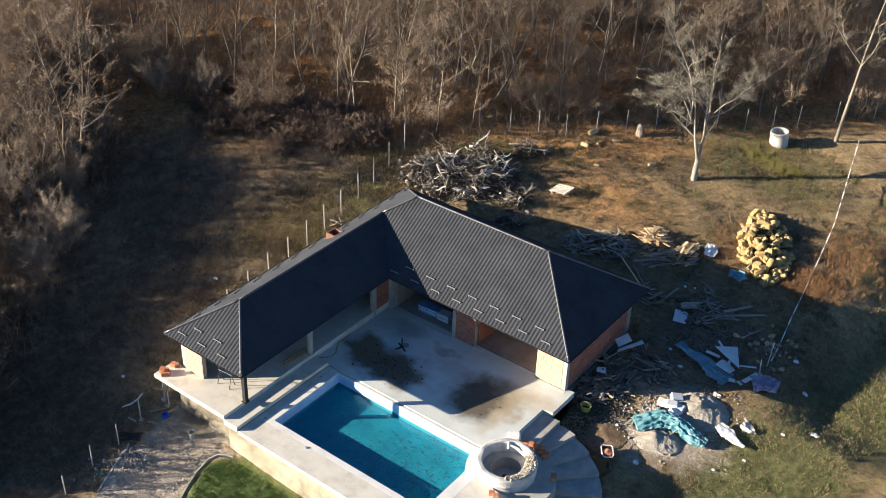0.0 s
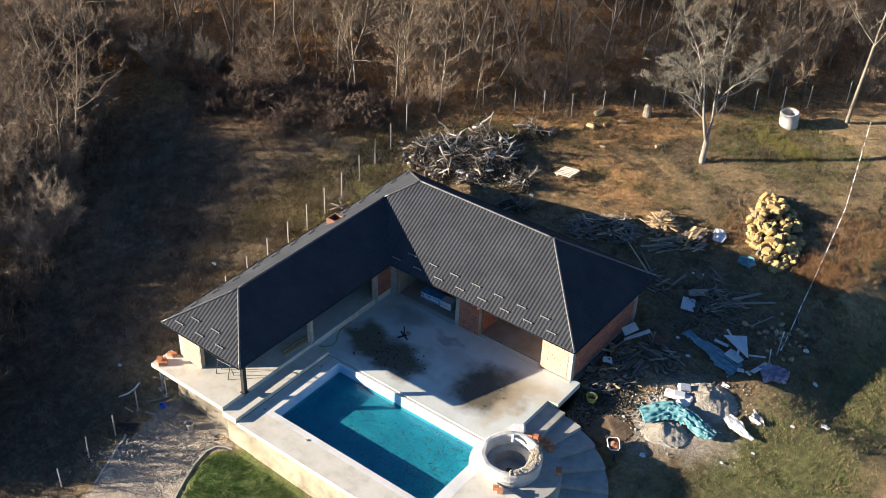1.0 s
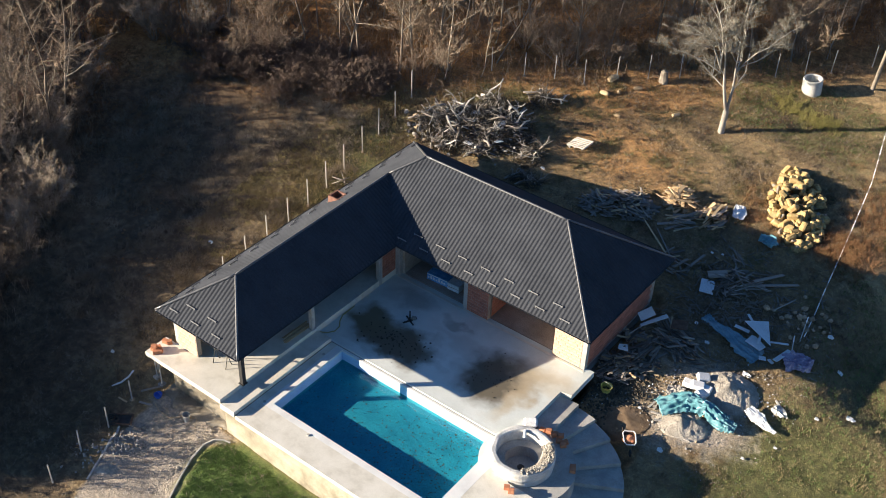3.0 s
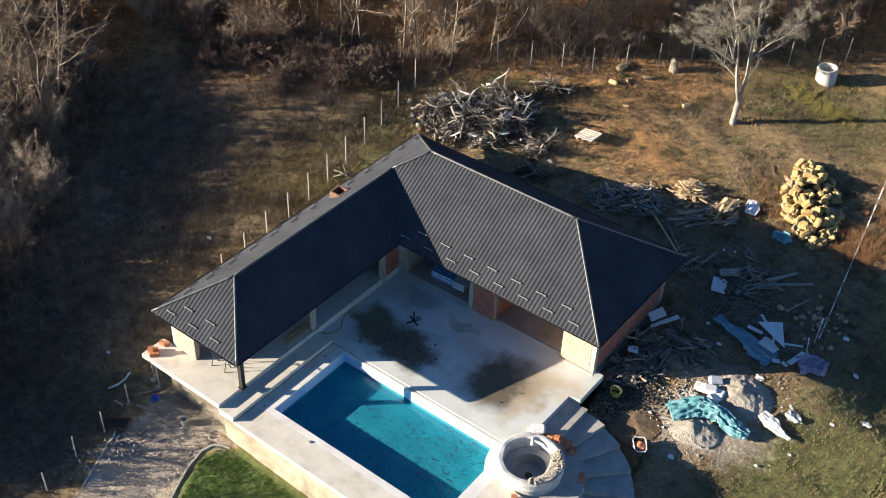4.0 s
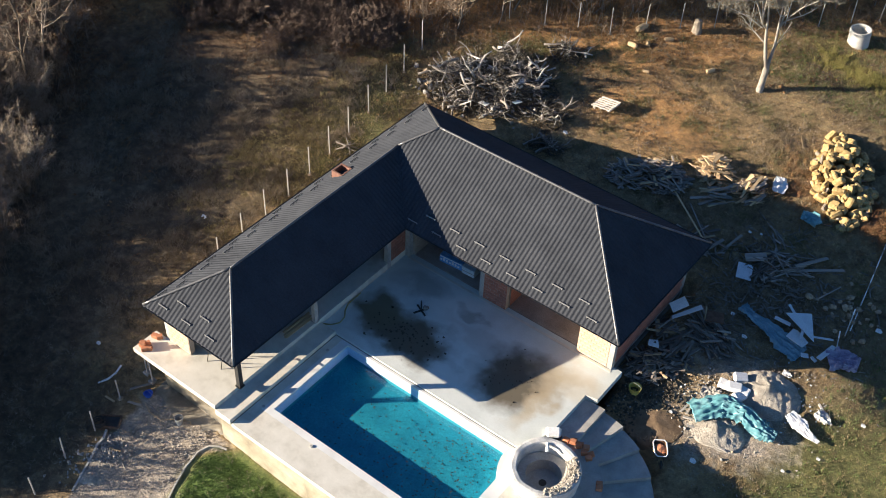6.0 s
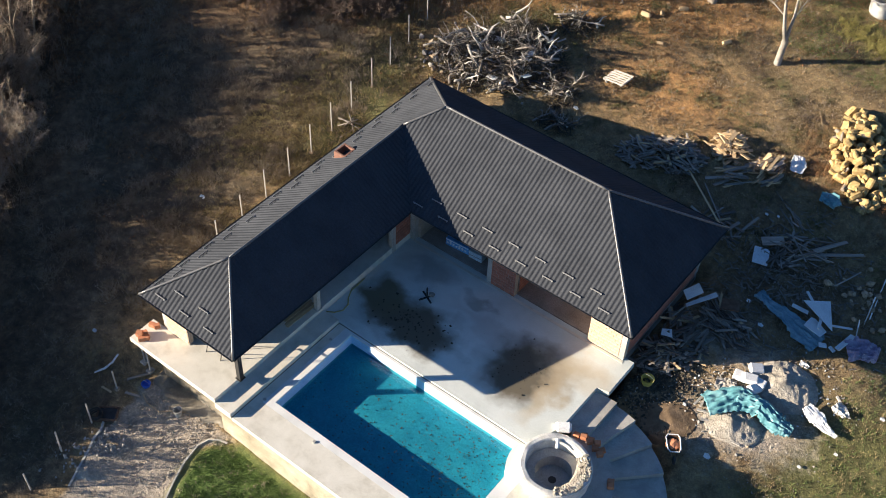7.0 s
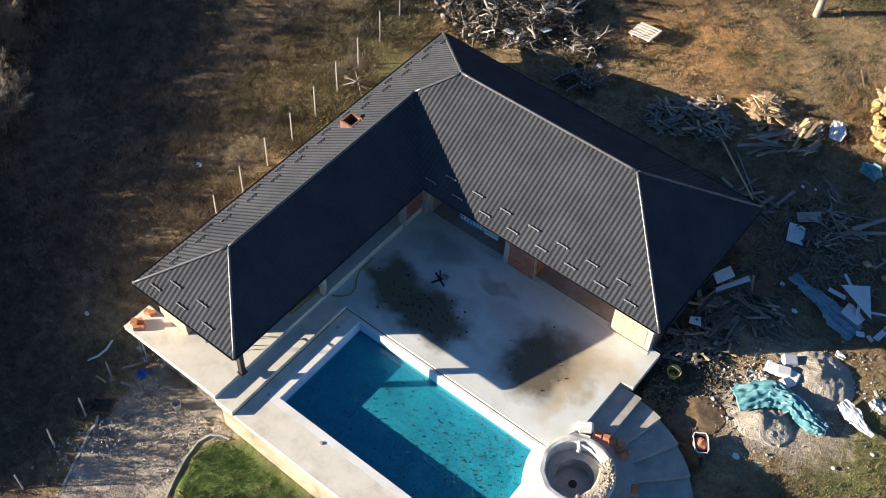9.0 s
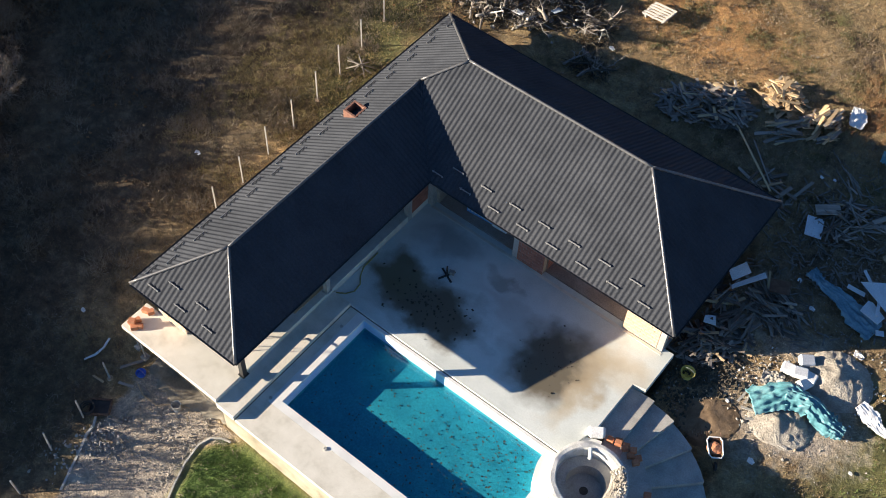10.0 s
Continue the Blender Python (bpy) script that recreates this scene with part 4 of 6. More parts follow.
for i in range(64):
    u, w = rt.uniform(0, 1), rt.gauss(0, 1.1)
    x, y = -17.5 + 11.8 * u - 0.4 * w, -0.9 + 5.2 * u + w
    stand(LOW[i % 2], x, y, rt.uniform(0.5, 1.0), i < 2)


# dense undergrowth between the trunks, too fine to pick apart
ru = random.Random(77)
under = Mesh()
got = 0
while got < 22000:
    x, y = ru.uniform(-60, 26), ru.uniform(-30, 52)
    d = edge(x, y)
    if d < -1.2 or deep(x, y) > 33 or 0.78 * x + 0.627 * y > 44 or noise.noise((x * 0.25, y * 0.25, 9.0)) < ru.uniform(-0.7, 0.25):
        continue
    got += 1
    p = Vector((x, y, at(x, y) - 0.05))
    v = Vector((ru.gauss(0, 0.28), ru.gauss(0, 0.28), 1)).normalized() * ru.uniform(0.5, 2.6) * (0.5 if d < 0 else 1)
    under.spike(p, p + v, ru.uniform(0.010, 0.020))
    if ru.random() < 0.5:
        q = p + v * ru.uniform(0.3, 0.7)
        under.spike(q, q + Vector((ru.gauss(0, 0.4), ru.gauss(0, 0.4), ru.uniform(0.1, 0.6))), 0.009)
tagged(part("undergrowth", under, M_TWIGD), "brown leafless saplings and brambles under the trees", "undergrowth", kind="stuff")


# ---- fences ----
POST = Mesh().box(-0.025, -0.025, -0.3, 0.025, 0.025, 1.7).box(-0.028, -0.028, 1.7, 0.028, 0.028, 1.72).data("post", M_STEEL)
FOOT = wobble(ring_mesh([(0.15, -0.15), (0.13, 0.02), (0.08, 0.06), (0.04, 0.07)], 9).data("foot", M_TANSTONE), 0.05, 5)


def fence_post(x, y, tall=1.0, foot=True, lean=0.0):
    ob = thing("fence_post", pose(x, y, at(x, y), lean, lean * 0.6, 20), "thin grey steel fence post in a lump of concrete", "post", "fence posts")
    part("post", POST, None, ob, m=Matrix.Diagonal((1, 1, tall, 1)))
    if foot:
        part("foot", FOOT, None, ob, "rough concrete foot")


for i, (x, y) in enumerate(((-3.7, 4.4), (-3.35, 2.4), (-3.1, 0.6), (-2.8, -1.2), (-2.6, -3.0), (-2.4, -4.7), (-2.3, -6.3), (-2.15, -8.0), (-2.05, -9.7), (-1.9, -11.4), (-1.75, -13.1))):
    fence_post(x, y, 1.0 if i else 1.05, i % 3 != 2, (i * 7 % 5 - 2) * 0.6)
for i, (x, y) in enumerate(((-1.5, 9.6), (0.4, 10.4), (2.0, 11.4), (3.7, 12.1), (5.0, 13.8), (6.5, 15.1), (8.0, 16.4), (9.5, 17.9), (11.0, 19.3), (12.5, 20.6), (13.8, 22.2), (15.0, 23.5), (16.8, 25.8), (18.7, 27.9))):
    fence_post(x, y, 0.95, i % 2 == 1, (i * 5 % 7 - 3) * 0.9)
for i, (x, y) in enumerate(((-0.25, -18.95), (0.0, -20.8), (0.38, -22.5), (0.42, -24.1), (0.7, -25.9))):
    fence_post(x, y, 0.75, i < 2, (i * 5 % 7 - 3) * 1.2)


# ---- timber ----
def plank_mesh(mat, seed):
    r = random.Random(seed)
    m_ = Mesh().box(-0.5, -0.5, -0.5, 0.5, 0.5, 0.5)
    m_.v = [(x + r.uniform(-0.04, 0.04), y * r.uniform(0.75, 1.0), z) for x, y, z in m_.v]
    return m_.data("plank", mat)


GREY_P = [plank_mesh(M_PLANK, i) for i in range(4)]
PALE_P = [plank_mesh(M_PALEWOOD, i) for i in range(3)]
FRESH_P = [plank_mesh(M_PLANKF, i) for i in range(4)]


DARK_P = [plank_mesh(M_PLANKD, i) for i in range(4)]


def plank_pile(x, y, rx, ry, tall, count, turn, spread, lengths, fresh, label, seed, width=0.12):
    r = random.Random(seed)
    ob = thing("plank_pile", pose(x, y, at(x, y), 0, 0, turn), label, "woodpile", "piles of timber")
    for i in range(count):
        a, q = r.uniform(0, 6.283), math.sqrt(r.random())
        px, py = rx * q * math.cos(a), ry * q * math.sin(a)
        room = max(0.0, 1 - (px / rx) ** 2 - (py / ry) ** 2)
        z = 0.03 + tall * room * r.random()
        ground_here = at(x + px * math.cos(radians(turn)) - py * math.sin(radians(turn)), y + px * math.sin(radians(turn)) + py * math.cos(radians(turn))) - at(x, y)
        size = (r.uniform(*lengths), width * r.uniform(0.5, 1.5), r.uniform(0.02, 0.05))
        m = pose(px, py, z + ground_here, r.gauss(0, 9), r.gauss(0, 7 + 9 * room), r.gauss(0, spread)) @ Matrix.Diagonal((*size, 1))
        part("plank", (FRESH_P if r.random() < fresh else DARK_P if seed in (6, 8, 9, 10, 11) and i % 2 else GREY_P)[i % 4], None, ob, m=m)
    return ob


plank_pile(11.2, 3.9, 2.1, 1.05, 0.8, 270, 30, 60, (0.35, 0.9), 0.08, "heap of grey weathered offcuts and slabs behind the house", 1)
plank_pile(11.4, 5.1, 0.9, 0.45, 0.4, 22, 20, 45, (0.4, 1.0), 0.8, "few sunlit fresh slabs on the heap's edge", 2, 0.16)
plank_pile(13.5, 6.4, 1.0, 0.95, 0.75, 80, 40, 60, (0.4, 1.0), 0.9, "sunlit heap of fresh sawn slabs", 3, 0.15)
plank_pile(15.7, 6.2, 0.75, 0.8, 0.65, 50, 70, 14, (0.6, 1.1), 0.6, "stack of split firewood boards", 4, 0.14)
plank_pile(14.4, 4.9, 0.7, 0.55, 0.35, 18, 50, 12, (0.9, 1.3), 0.35, "low stack of grey boards", 5, 0.14)
plank_pile(15.7, 2.0, 1.3, 0.7, 0.3, 22, 10, 40, (0.8, 1.8), 0.1, "scattered grey boards near the house corner", 6)
plank_pile(18.0, 4.4, 0.6, 0.35, 0.15, 11, -35, 8, (1.0, 1.4), 0.0, "fan of thin grey laths", 7, 0.08)
plank_pile(18.9, 2.9, 1.3, 0.8, 0.3, 50, 60, 45, (0.9, 1.8), 0.05, "loose heap of grey laths and poles", 8, 0.08)
plank_pile(17.3, -5.1, 1.7, 0.95, 0.6, 190, 62, 55, (0.4, 1.25), 0.06, "dark heap of old roof timber against the wall", 9, 0.10)
plank_pile(18.5, -2.6, 1.3, 0.8, 0.4, 110, -20, 30, (0.5, 1.3), 0.03, "dark heap of old battens", 10, 0.09)
plank_pile(16.9, -3.6, 0.5, 1.2, 0.6, 26, 75, 30, (0.8, 1.8), 0.1, "old boards leaning at the house wall", 11)
for x, y, z, l_, w, tilt, turn, fresh in ((13.9, 3.0, 0.25, 4.2, 0.10, 2, -38, 1), (14.6, 2.9, 0.15, 2.4, 0.08, 2, -44, 0), (20.5, 3.7, 0.18, 2.4, 0.2, -4, 35, 0), (20.1, 3.9, 0.25, 1.9, 0.22, 5, 62, 0), (21.5, 2.9, 0.1, 1.6, 0.07, 0, 70, 0), (16.0, 11.3, 0.05, 1.4, 0.06, 0, -60, 1)):
    ob = thing("loose_board", pose(x, y, at(x, y) + z, 0, tilt, turn), "long loose board lying on the ground", "board", "loose boards")
    part("board", (FRESH_P if fresh else GREY_P)[0], None, ob, m=Matrix.Diagonal((l_, w, 0.035, 1)))


# ---- split log pile ----
def chunk(seed, mat, rough=0.2):
    """A split log: a rounded block with one or two cleft sides and uneven ends."""
    r = random.Random(seed)
    k = 9
    cut = r.uniform(0.35, 0.9)
    ring = [(math.cos(6.283 * i / k) * r.uniform(1 - rough, 1), max(-cut, math.sin(6.283 * i / k)) * r.uniform(1 - rough, 1)) for i in range(k)]
    m_ = Mesh()
    for x, s in ((-0.5, 0.72), (-0.44, 0.93), (-0.2, 1.0), (0.2, 0.98), (0.43, 0.92), (0.5, 0.7)):
        m_.v += [(x + r.uniform(-0.035, 0.035), a * s * 0.5 * r.uniform(0.94, 1.04), c * s * 0.5 * r.uniform(0.94, 1.04)) for a, c in ring]
    for j in range(5):
        m_.f += [(j * k + i, j * k + (i + 1) % k, (j + 1) * k + (i + 1) % k, (j + 1) * k + i) for i in range(k)]
    m_.f += [tuple(reversed(range(k))), tuple(range(5 * k, 6 * k))]
    return m_.data("log", mat)


LOGS = [chunk(i, M_LOG) for i in range(6)] + [chunk(9, M_BARKP)]
LOGP = [chunk(i, M_PLANKF) for i in range(2)]
rlog = random.Random(4)
pile = thing("log_pile", pose(18.9, 9.9, at(18.9, 9.9), 0, 0, -62), "sunlit heap of split yellow logs", "woodpile")
for i in range(200):
    a, q = rlog.uniform(0, 6.283), math.sqrt(rlog.random())
    px, py = 3.3 * q * math.cos(a), 1.45 * q * math.sin(a)
    room = max(0.0, 1 - (px / 3.3) ** 2 - (py / 1.45) ** 2)
    c, s = math.cos(radians(-62)), math.sin(radians(-62))
    gz = at(18.9 + c * px - s * py, 9.9 + s * px + c * py) - at(18.9, 9.9)
    d = rlog.uniform(0.3, 0.62) if i % 3 else rlog.uniform(0.18, 0.3)
    part("log", LOGS[i % 6 if i % 9 else 6], None, pile, m=pose(px, py, gz + 0.12 + 0.75 * room * rlog.random(), rlog.uniform(0, 360), rlog.gauss(0, 28), rlog.uniform(0, 360)) @ Matrix.Diagonal((rlog.uniform(0.38, 0.62), d, d * rlog.uniform(0.75, 1), 1)))
for i, (x, y, s) in enumerate(((5.3, 11.9, 0.32), (6.6, 13.7, 0.3), (4.9, 13.6, 0.45), (5.9, 12.6, 0.22), (-1.6, 2.2, 0.25), (7.0, 10.6, 0.2), (9.7, 12.9, 0.3))):
    ob = thing("log_piece", pose(x, y, at(x, y) + s * 0.3, 0, 0, 40 * i), "short sawn log lying in the grass", "log", "loose logs")
    part("log", LOGP[i % 2], None, ob, m=Matrix.Diagonal((s * 1.7, s, s, 1)))
stump = thing("tree_stump", pose(7.4, 15.4, at(7.4, 15.4)), "pale sawn tree stump among leaves", "stump")
part("stump", wobble(ring_mesh([(0.33, -0.1), (0.25, 0.2), (0.22, 0.75), (0.02, 0.76)], 11).data("stump", M_BARKP), 0.06, 3), None, stump)

# ---- brush heap ----
rb = random.Random(21)


def crooked(seed, length, r0, mat, forks=3):
    r = random.Random(seed)
    m_ = Mesh()

    def limb(p, d, l_, rad, lev):
        pts, radii = [p], [rad]
        for i in range(5):
            d = (d + Vector((r.gauss(0, 0.34), r.gauss(0, 0.34), r.gauss(0, 0.22)))).normalized()
            p = p + d * l_ / 5
            pts.append(p)
            radii.append(rad * (1 - 0.14 * (i + 1)))
        m_.tube(pts, radii, 5 if lev == 0 else 4)
        if lev < 2:
            for k in range(forks):
                i = r.randrange(1, 5)
                limb(pts[i], (d + Vector((r.gauss(0, 0.8), r.gauss(0, 0.8), r.gauss(0, 0.4)))).normalized(), l_ * r.uniform(0.3, 0.6), radii[i] * 0.6, lev + 1)
    limb(Vector((-length / 2, 0, 0)), Vector((1, 0, 0)), length, r0, 0)
    return m_.data("branch", mat, smooth=True)


BRANCH = [crooked(i, 1.5 + 0.3 * (i % 4), 0.055 + 0.016 * (i % 3), (M_PALEWOOD, M_PLANKD, M_PLANK, M_STONE, M_PLANKD)[i % 5], 3 if i % 2 else 4) for i in range(9)]


def brush_heap(x, y, rx, ry, tall, count, turn, label, tangle=2200):
    ob = thing("brush_heap", pose(x, y, at(x, y), 0, 0, turn), label, "brush heap", "brush heaps")
    c, s = math.cos(radians(turn)), math.sin(radians(turn))
    lift = lambda px, py: at(x + c * px - s * py, y + s * px + c * py) - at(x, y)
    for i in range(count):
        a, q = rb.uniform(0, 6.283), math.sqrt(rb.random())
        px, py = rx * q * math.cos(a), ry * q * math.sin(a)
        room = max(0.0, 1 - q * q)
        m = pose(px, py, lift(px, py) + 0.1 + tall * room * rb.uniform(0.3, 1), rb.uniform(0, 360), rb.gauss(0, 16), rb.uniform(0, 360)) @ Matrix.Scale(rb.uniform(0.35, 1.1), 4)
        part("branch", BRANCH[i % 9], None, ob, m=m)
    t_ = Mesh()
    for i in range(tangle):
        a, q = rb.uniform(0, 6.283), math.sqrt(rb.random())
        p = Vector((rx * 1.08 * q * math.cos(a), ry * 1.08 * q * math.sin(a), 0))
        p.z = lift(p.x, p.y) + 0.03 + tall * max(0, 1 - q * q) * rb.random()
        d = Vector((rb.gauss(0, 1), rb.gauss(0, 1), rb.gauss(0.1, 0.5))).normalized()
        t_.spike(p, p + d * rb.uniform(0.3, 1.0), rb.uniform(0.012, 0.022))
    # near-black twigs: the shade in the heap's gaps is put into their colour
    tagged(part("tangle", t_, M_WET, ob, "tangled twigs darkened for the shaded gaps"), kind="stuff")
    return ob


brush_heap(1.2, 4.1, 3.5, 2.1, 1.15, 190, 28, "large sunlit heap of cut branches and rubble behind the house", 2600)
brush_heap(1.1, 6.4, 1.1, 0.8, 0.9, 26, 20, "dark pile of twigs with upright sticks on the heap", 900)
brush_heap(5.0, 4.2, 0.9, 0.9, 0.5, 14, 10, "small scatter of dry branches", 350)
brush_heap(2.9, 8.9, 0.75, 0.55, 0.9, 16, 0, "uprooted dark stump with roots and twigs", 350)
brush_heap(6.0, 2.3, 0.9, 0.5, 0.3, 10, 20, "few dead branches beside the roof's shadow", 200)

# ---- stones and rubble ----
STONES = []
for i in range(6):
    bm = bmesh.new()
    bmesh.ops.create_icosphere(bm, subdivisions=1, radius=0.5)
    for v in bm.verts:
        v.co *= 0.75 + 0.5 * noise.noise(v.co * 1.7 + Vector((i * 3.1, 0, 0)))
        v.co.z *= 0.75
    me = bpy.data.meshes.new("stone")
    bm.to_mesh(me)
    bm.free()
    me.materials.append((M_STONE, M_TANSTONE, M_STONE)[i % 3])
    STONES.append(me)


def stone_heap(x, y, rx, ry, count, sizes, label, seed, pick=None, name="stone_heap"):
    r = random.Random(seed)
    ob = thing(name, pose(x, y, at(x, y)), label, "stones", "heaps of stone")
    for i in range(count):
        px, py = r.gauss(0, rx), r.gauss(0, ry)
        s = r.uniform(*sizes)
        part("stone", STONES[r.choice(pick) if pick else i % 6], None, ob, m=pose(px, py, at(x + px, y + py) - at(x, y) + s * 0.25, r.uniform(0, 360), r.uniform(0, 360), r.uniform(0, 360)) @ Matrix.Scale(s, 4))


stone_heap(22.5, 2.5, 0.75, 0.6, 34, (0.2, 0.5), "dim heap of tan field stones", 1, (1, 4))
stone_heap(1.6, -22.9, 0.42, 0.6, 150, (0.07, 0.22), "heap of grey broken concrete by the gravel", 2, (0, 2, 3))
stone_heap(1.2, -23.9, 0.45, 0.5, 80, (0.07, 0.22), "grey rubble at the kerb", 7, (0, 2, 3))
stone_heap(1.4, 3.6, 1.8, 1.1, 60, (0.12, 0.38), "pale stones and rubble among the branches", 3)
stone_heap(-1.9, 2.2, 0.55, 0.7, 26, (0.15, 0.55), "pale stones beside the brush", 4)
stone_heap(17.6, -7.8, 0.7, 0.5, 60, (0.04, 0.15), "dark scatter of small rubble by the stairs", 5)
stone_heap(20.3, -6.9, 0.8, 0.7, 40, (0.05, 0.2), "scatter of small stones in the dirt", 6)


# ---- sand heaps and sheets ----
M_SOIL = shades("brown_soil", (0.11, 0.072, 0.04), (0.18, 0.12, 0.07), (0.26, 0.18, 0.11), 2, 30, rough=0.95, relief=0.5, depth=0.04)
def mound(x, y, rx, ry, tall, turn, mat, name, label, category, seed):
    n_ = 44
    m_ = Mesh()
    c, s = math.cos(radians(turn)), math.sin(radians(turn))
    for i in range(n_ + 1):
        for j in range(n_ + 1):
            u, w = 2 * i / n_ - 1, 2 * j / n_ - 1
            px, py = u * rx, w * ry
            q = math.hypot(u, w)
            h = tall * max(0.0, 1 - q) ** 0.85 * (1 + 0.35 * noise.noise((px * 1.1, py * 1.1, seed))) + 0.30 * tall * noise.noise((px * 2.3, py * 2.3, seed)) * max(0, 1 - q) + 0.09 * tall * noise.noise((px * 5, py * 5, seed)) * (q < 1) + 0.05 * tall * noise.noise((px * 13, py * 13, seed)) * (q < 1)
            wx, wy = c * px - s * py, s * px + c * py
            m_.v.append((wx, wy, at(x + wx, y + wy) - at(x, y) + h - (0.08 if q >= 0.97 else 0)))
    m_.f = [(i * (n_ + 1) + j, (i + 1) * (n_ + 1) + j, (i + 1) * (n_ + 1) + j + 1, i * (n_ + 1) + j + 1) for i in range(n_) for j in range(n_)]
    ob = thing(name, pose(x, y, at(x, y)), label, category, "heaps")
    part("mound", m_, mat, ob, smooth=True)


mound(21.9, -3.7, 1.4, 1.3, 0.5, 20, M_SAND, "sand_heap", "pale grey heap of sand with a shadowed side", "sand", 1.0)
mound(21.0, -6.6, 1.25, 1.0, 0.4, 10, M_SAND, "sand_heap", "pale heap of building sand partly covered by a tarpaulin", "sand", 2.0)
mound(18.8, -8.0, 1.3, 1.0, 0.15, 40, M_SOIL, "soil_heap", "low heap of brown soil beside the stairs", "soil", 3.0)
mound(1.95, -24.1, 0.6, 0.5, 0.2, 0, M_SAND, "gravel_heap", "small pale gravel heap at the kerb", "gravel", 4.0)


def sheet(name, path, widths, folds, mat, label, category, lift=0.12, seed=0.0, rise=None):
    """A crumpled sheet laid along a path of (x, y); thin but closed, following the ground."""
    pts = [Vector((x, y)) for x, y in path]
    x0, y0 = path[0]
    fine_ = min(1.0, 1.1 * sum(widths) / len(widths))
    nu, nv = 22 * (len(pts) - 1), 40
    m_ = Mesh()
    rows = []
    for i in range(nu + 1):
        t = i / 22
        k = min(int(t), len(pts) - 2)
        p = pts[k].lerp(pts[k + 1], t - k)
        d = (pts[k + 1] - pts[k]).normalized()
        nrm = Vector((-d.y, d.x))
        wd = widths[k] + (widths[k + 1] - widths[k]) * (t - k)
        rs = (rise[k] + (rise[k + 1] - rise[k]) * (t - k)) if rise else 0.0
        row = []
        for j in range(nv + 1):
            w = (2 * j / nv - 1) * (1 + 0.22 * noise.noise((i * 0.29, j * 0.14, seed)))
            q = p + nrm * wd * 0.5 * w
            t_, w_ = t, w
            t, w = t * fine_, w * fine_
            fold = 0.3 * noise.noise((t * 1.3, w * 2.2, seed)) + 0.5 * (0.45 - abs(noise.noise((t * 2.3 + w * 1.3 + 0.8 * noise.noise((t, w, seed)), w * 2.3 - t * 1.1, seed + 5)))) + 0.22 * noise.noise((t * 5, w * 8, seed + 9)) + 1.25 * (0.3 - abs(noise.noise((t * 0.7 + w * 0.5, w * 2.6 - t * 0.9, seed + 13)))) + 0.5 * (0.3 - abs(noise.noise((t * 2.6 - w * 0.9, w * 1.8 + t * 2.1, seed + 21)))) + 0.14 * (0.3 - abs(noise.noise((t * 5, w * 9, seed + 17))))
            t, w = t_, w_
            z = at(q.x, q.y) + lift + rs * max(0.0, 1 - w * w) + folds * fold
            row.append((q.x - x0, q.y - y0, z - at(x0, y0)))
        rows.append(row)
    for dz in (0.0, -0.025):
        for row in rows:
            m_.v += [(a, c, e + dz) for a, c, e in row]
    k1, tot = nv + 1, (nu + 1) * (nv + 1)
    for i in range(nu):
        for j in range(nv):
            a = i * k1 + j
            m_.f += [(a, a + k1, a + k1 + 1, a + 1), (tot + a, tot + a + 1, tot + a + k1 + 1, tot + a + k1)]
    for j in range(nv):
        m_.f += [(j, j + 1, tot + j + 1, tot + j), (nu * k1 + j + 1, nu * k1 + j, tot + nu * k1 + j, tot + nu * k1 + j + 1)]
    for i in range(nu):
        m_.f += [(i * k1 + k1, i * k1, tot + i * k1, tot + i * k1 + k1), (i * k1 + nv, i * k1 + k1 + nv, tot + i * k1 + k1 + nv, tot + i * k1 + nv)]
    ob = thing(name, pose(x0, y0, at(x0, y0)), label, category)
    part("sheet", m_, mat, ob, smooth=True)
    return ob


sheet("tarpaulin", ((19.7, -6.6), (20.6, -5.6), (21.6, -5.4), (22.5, -5.6), (23.1, -5.6)), (1.2, 1.1, 0.85, 0.9, 0.5), 0.23, M_TARP, "crumpled teal tarpaulin over the sand heap", "tarpaulin", 0.22, 1.0, (0.05, 0.25, 0.3, 0.15, 0.05))
sheet("tarpaulin", ((18.75, -0.3), (19.4, -0.5), (20.2, -0.6), (21.2, -0.95), (22.05, -1.1)), (0.6, 0.5, 0.65, 1.0, 1.05), 0.17, M_BLUE, "crumpled blue-grey tarpaulin on the ground", "tarpaulin", 0.12, 3.0)
sheet("blue_bag", ((18.4, 6.3), (18.9, 6.4), (19.3, 6.2)), (0.6, 0.9, 0.6), 0.2, M_TARP, "crumpled blue plastic bag in the grass", "bag", 0.2, 4.0)
sheet("cloth_heap", ((23.1, -0.7), (23.7, -0.2), (24.3, -0.1)), (0.9, 1.1, 0.7), 0.25, M_PURPLE, "faded purple cloth heap on rubbish", "cloth", 0.2, 5.0)
sheet("white_sack", ((16.5, 7.9), (16.7, 7.4), (16.8, 6.9)), (0.55, 0.75, 0.55), 0.06, M_WHITE, "crumpled white sack in the grass", "sack", 0.22, 6.0)
sheet("paper_bags", ((23.0, -4.1), (23.6, -4.3), (24.0, -4.5), (24.6, -4.6)), (0.5, 0.75, 0.4, 0.2), 0.07, M_WHITE, "crumpled white bags and foil on the ground", "bags", 0.2, 7.0)
sheet("foil", ((23.9, -3.2), (24.2, -3.3), (24.5, -3.5)), (0.5, 0.6, 0.3), 0.15, M_STEEL, "torn grey plastic foil", "foil", 0.1, 8.0)
sheet("rags", ((19.5, -5.4), (19.9, -5.3), (20.3, -5.1)), (0.6, 0.7, 0.5), 0.22, M_STONE, "grey rags and cement bags by the tarpaulin", "rags", 0.15, 9.0)
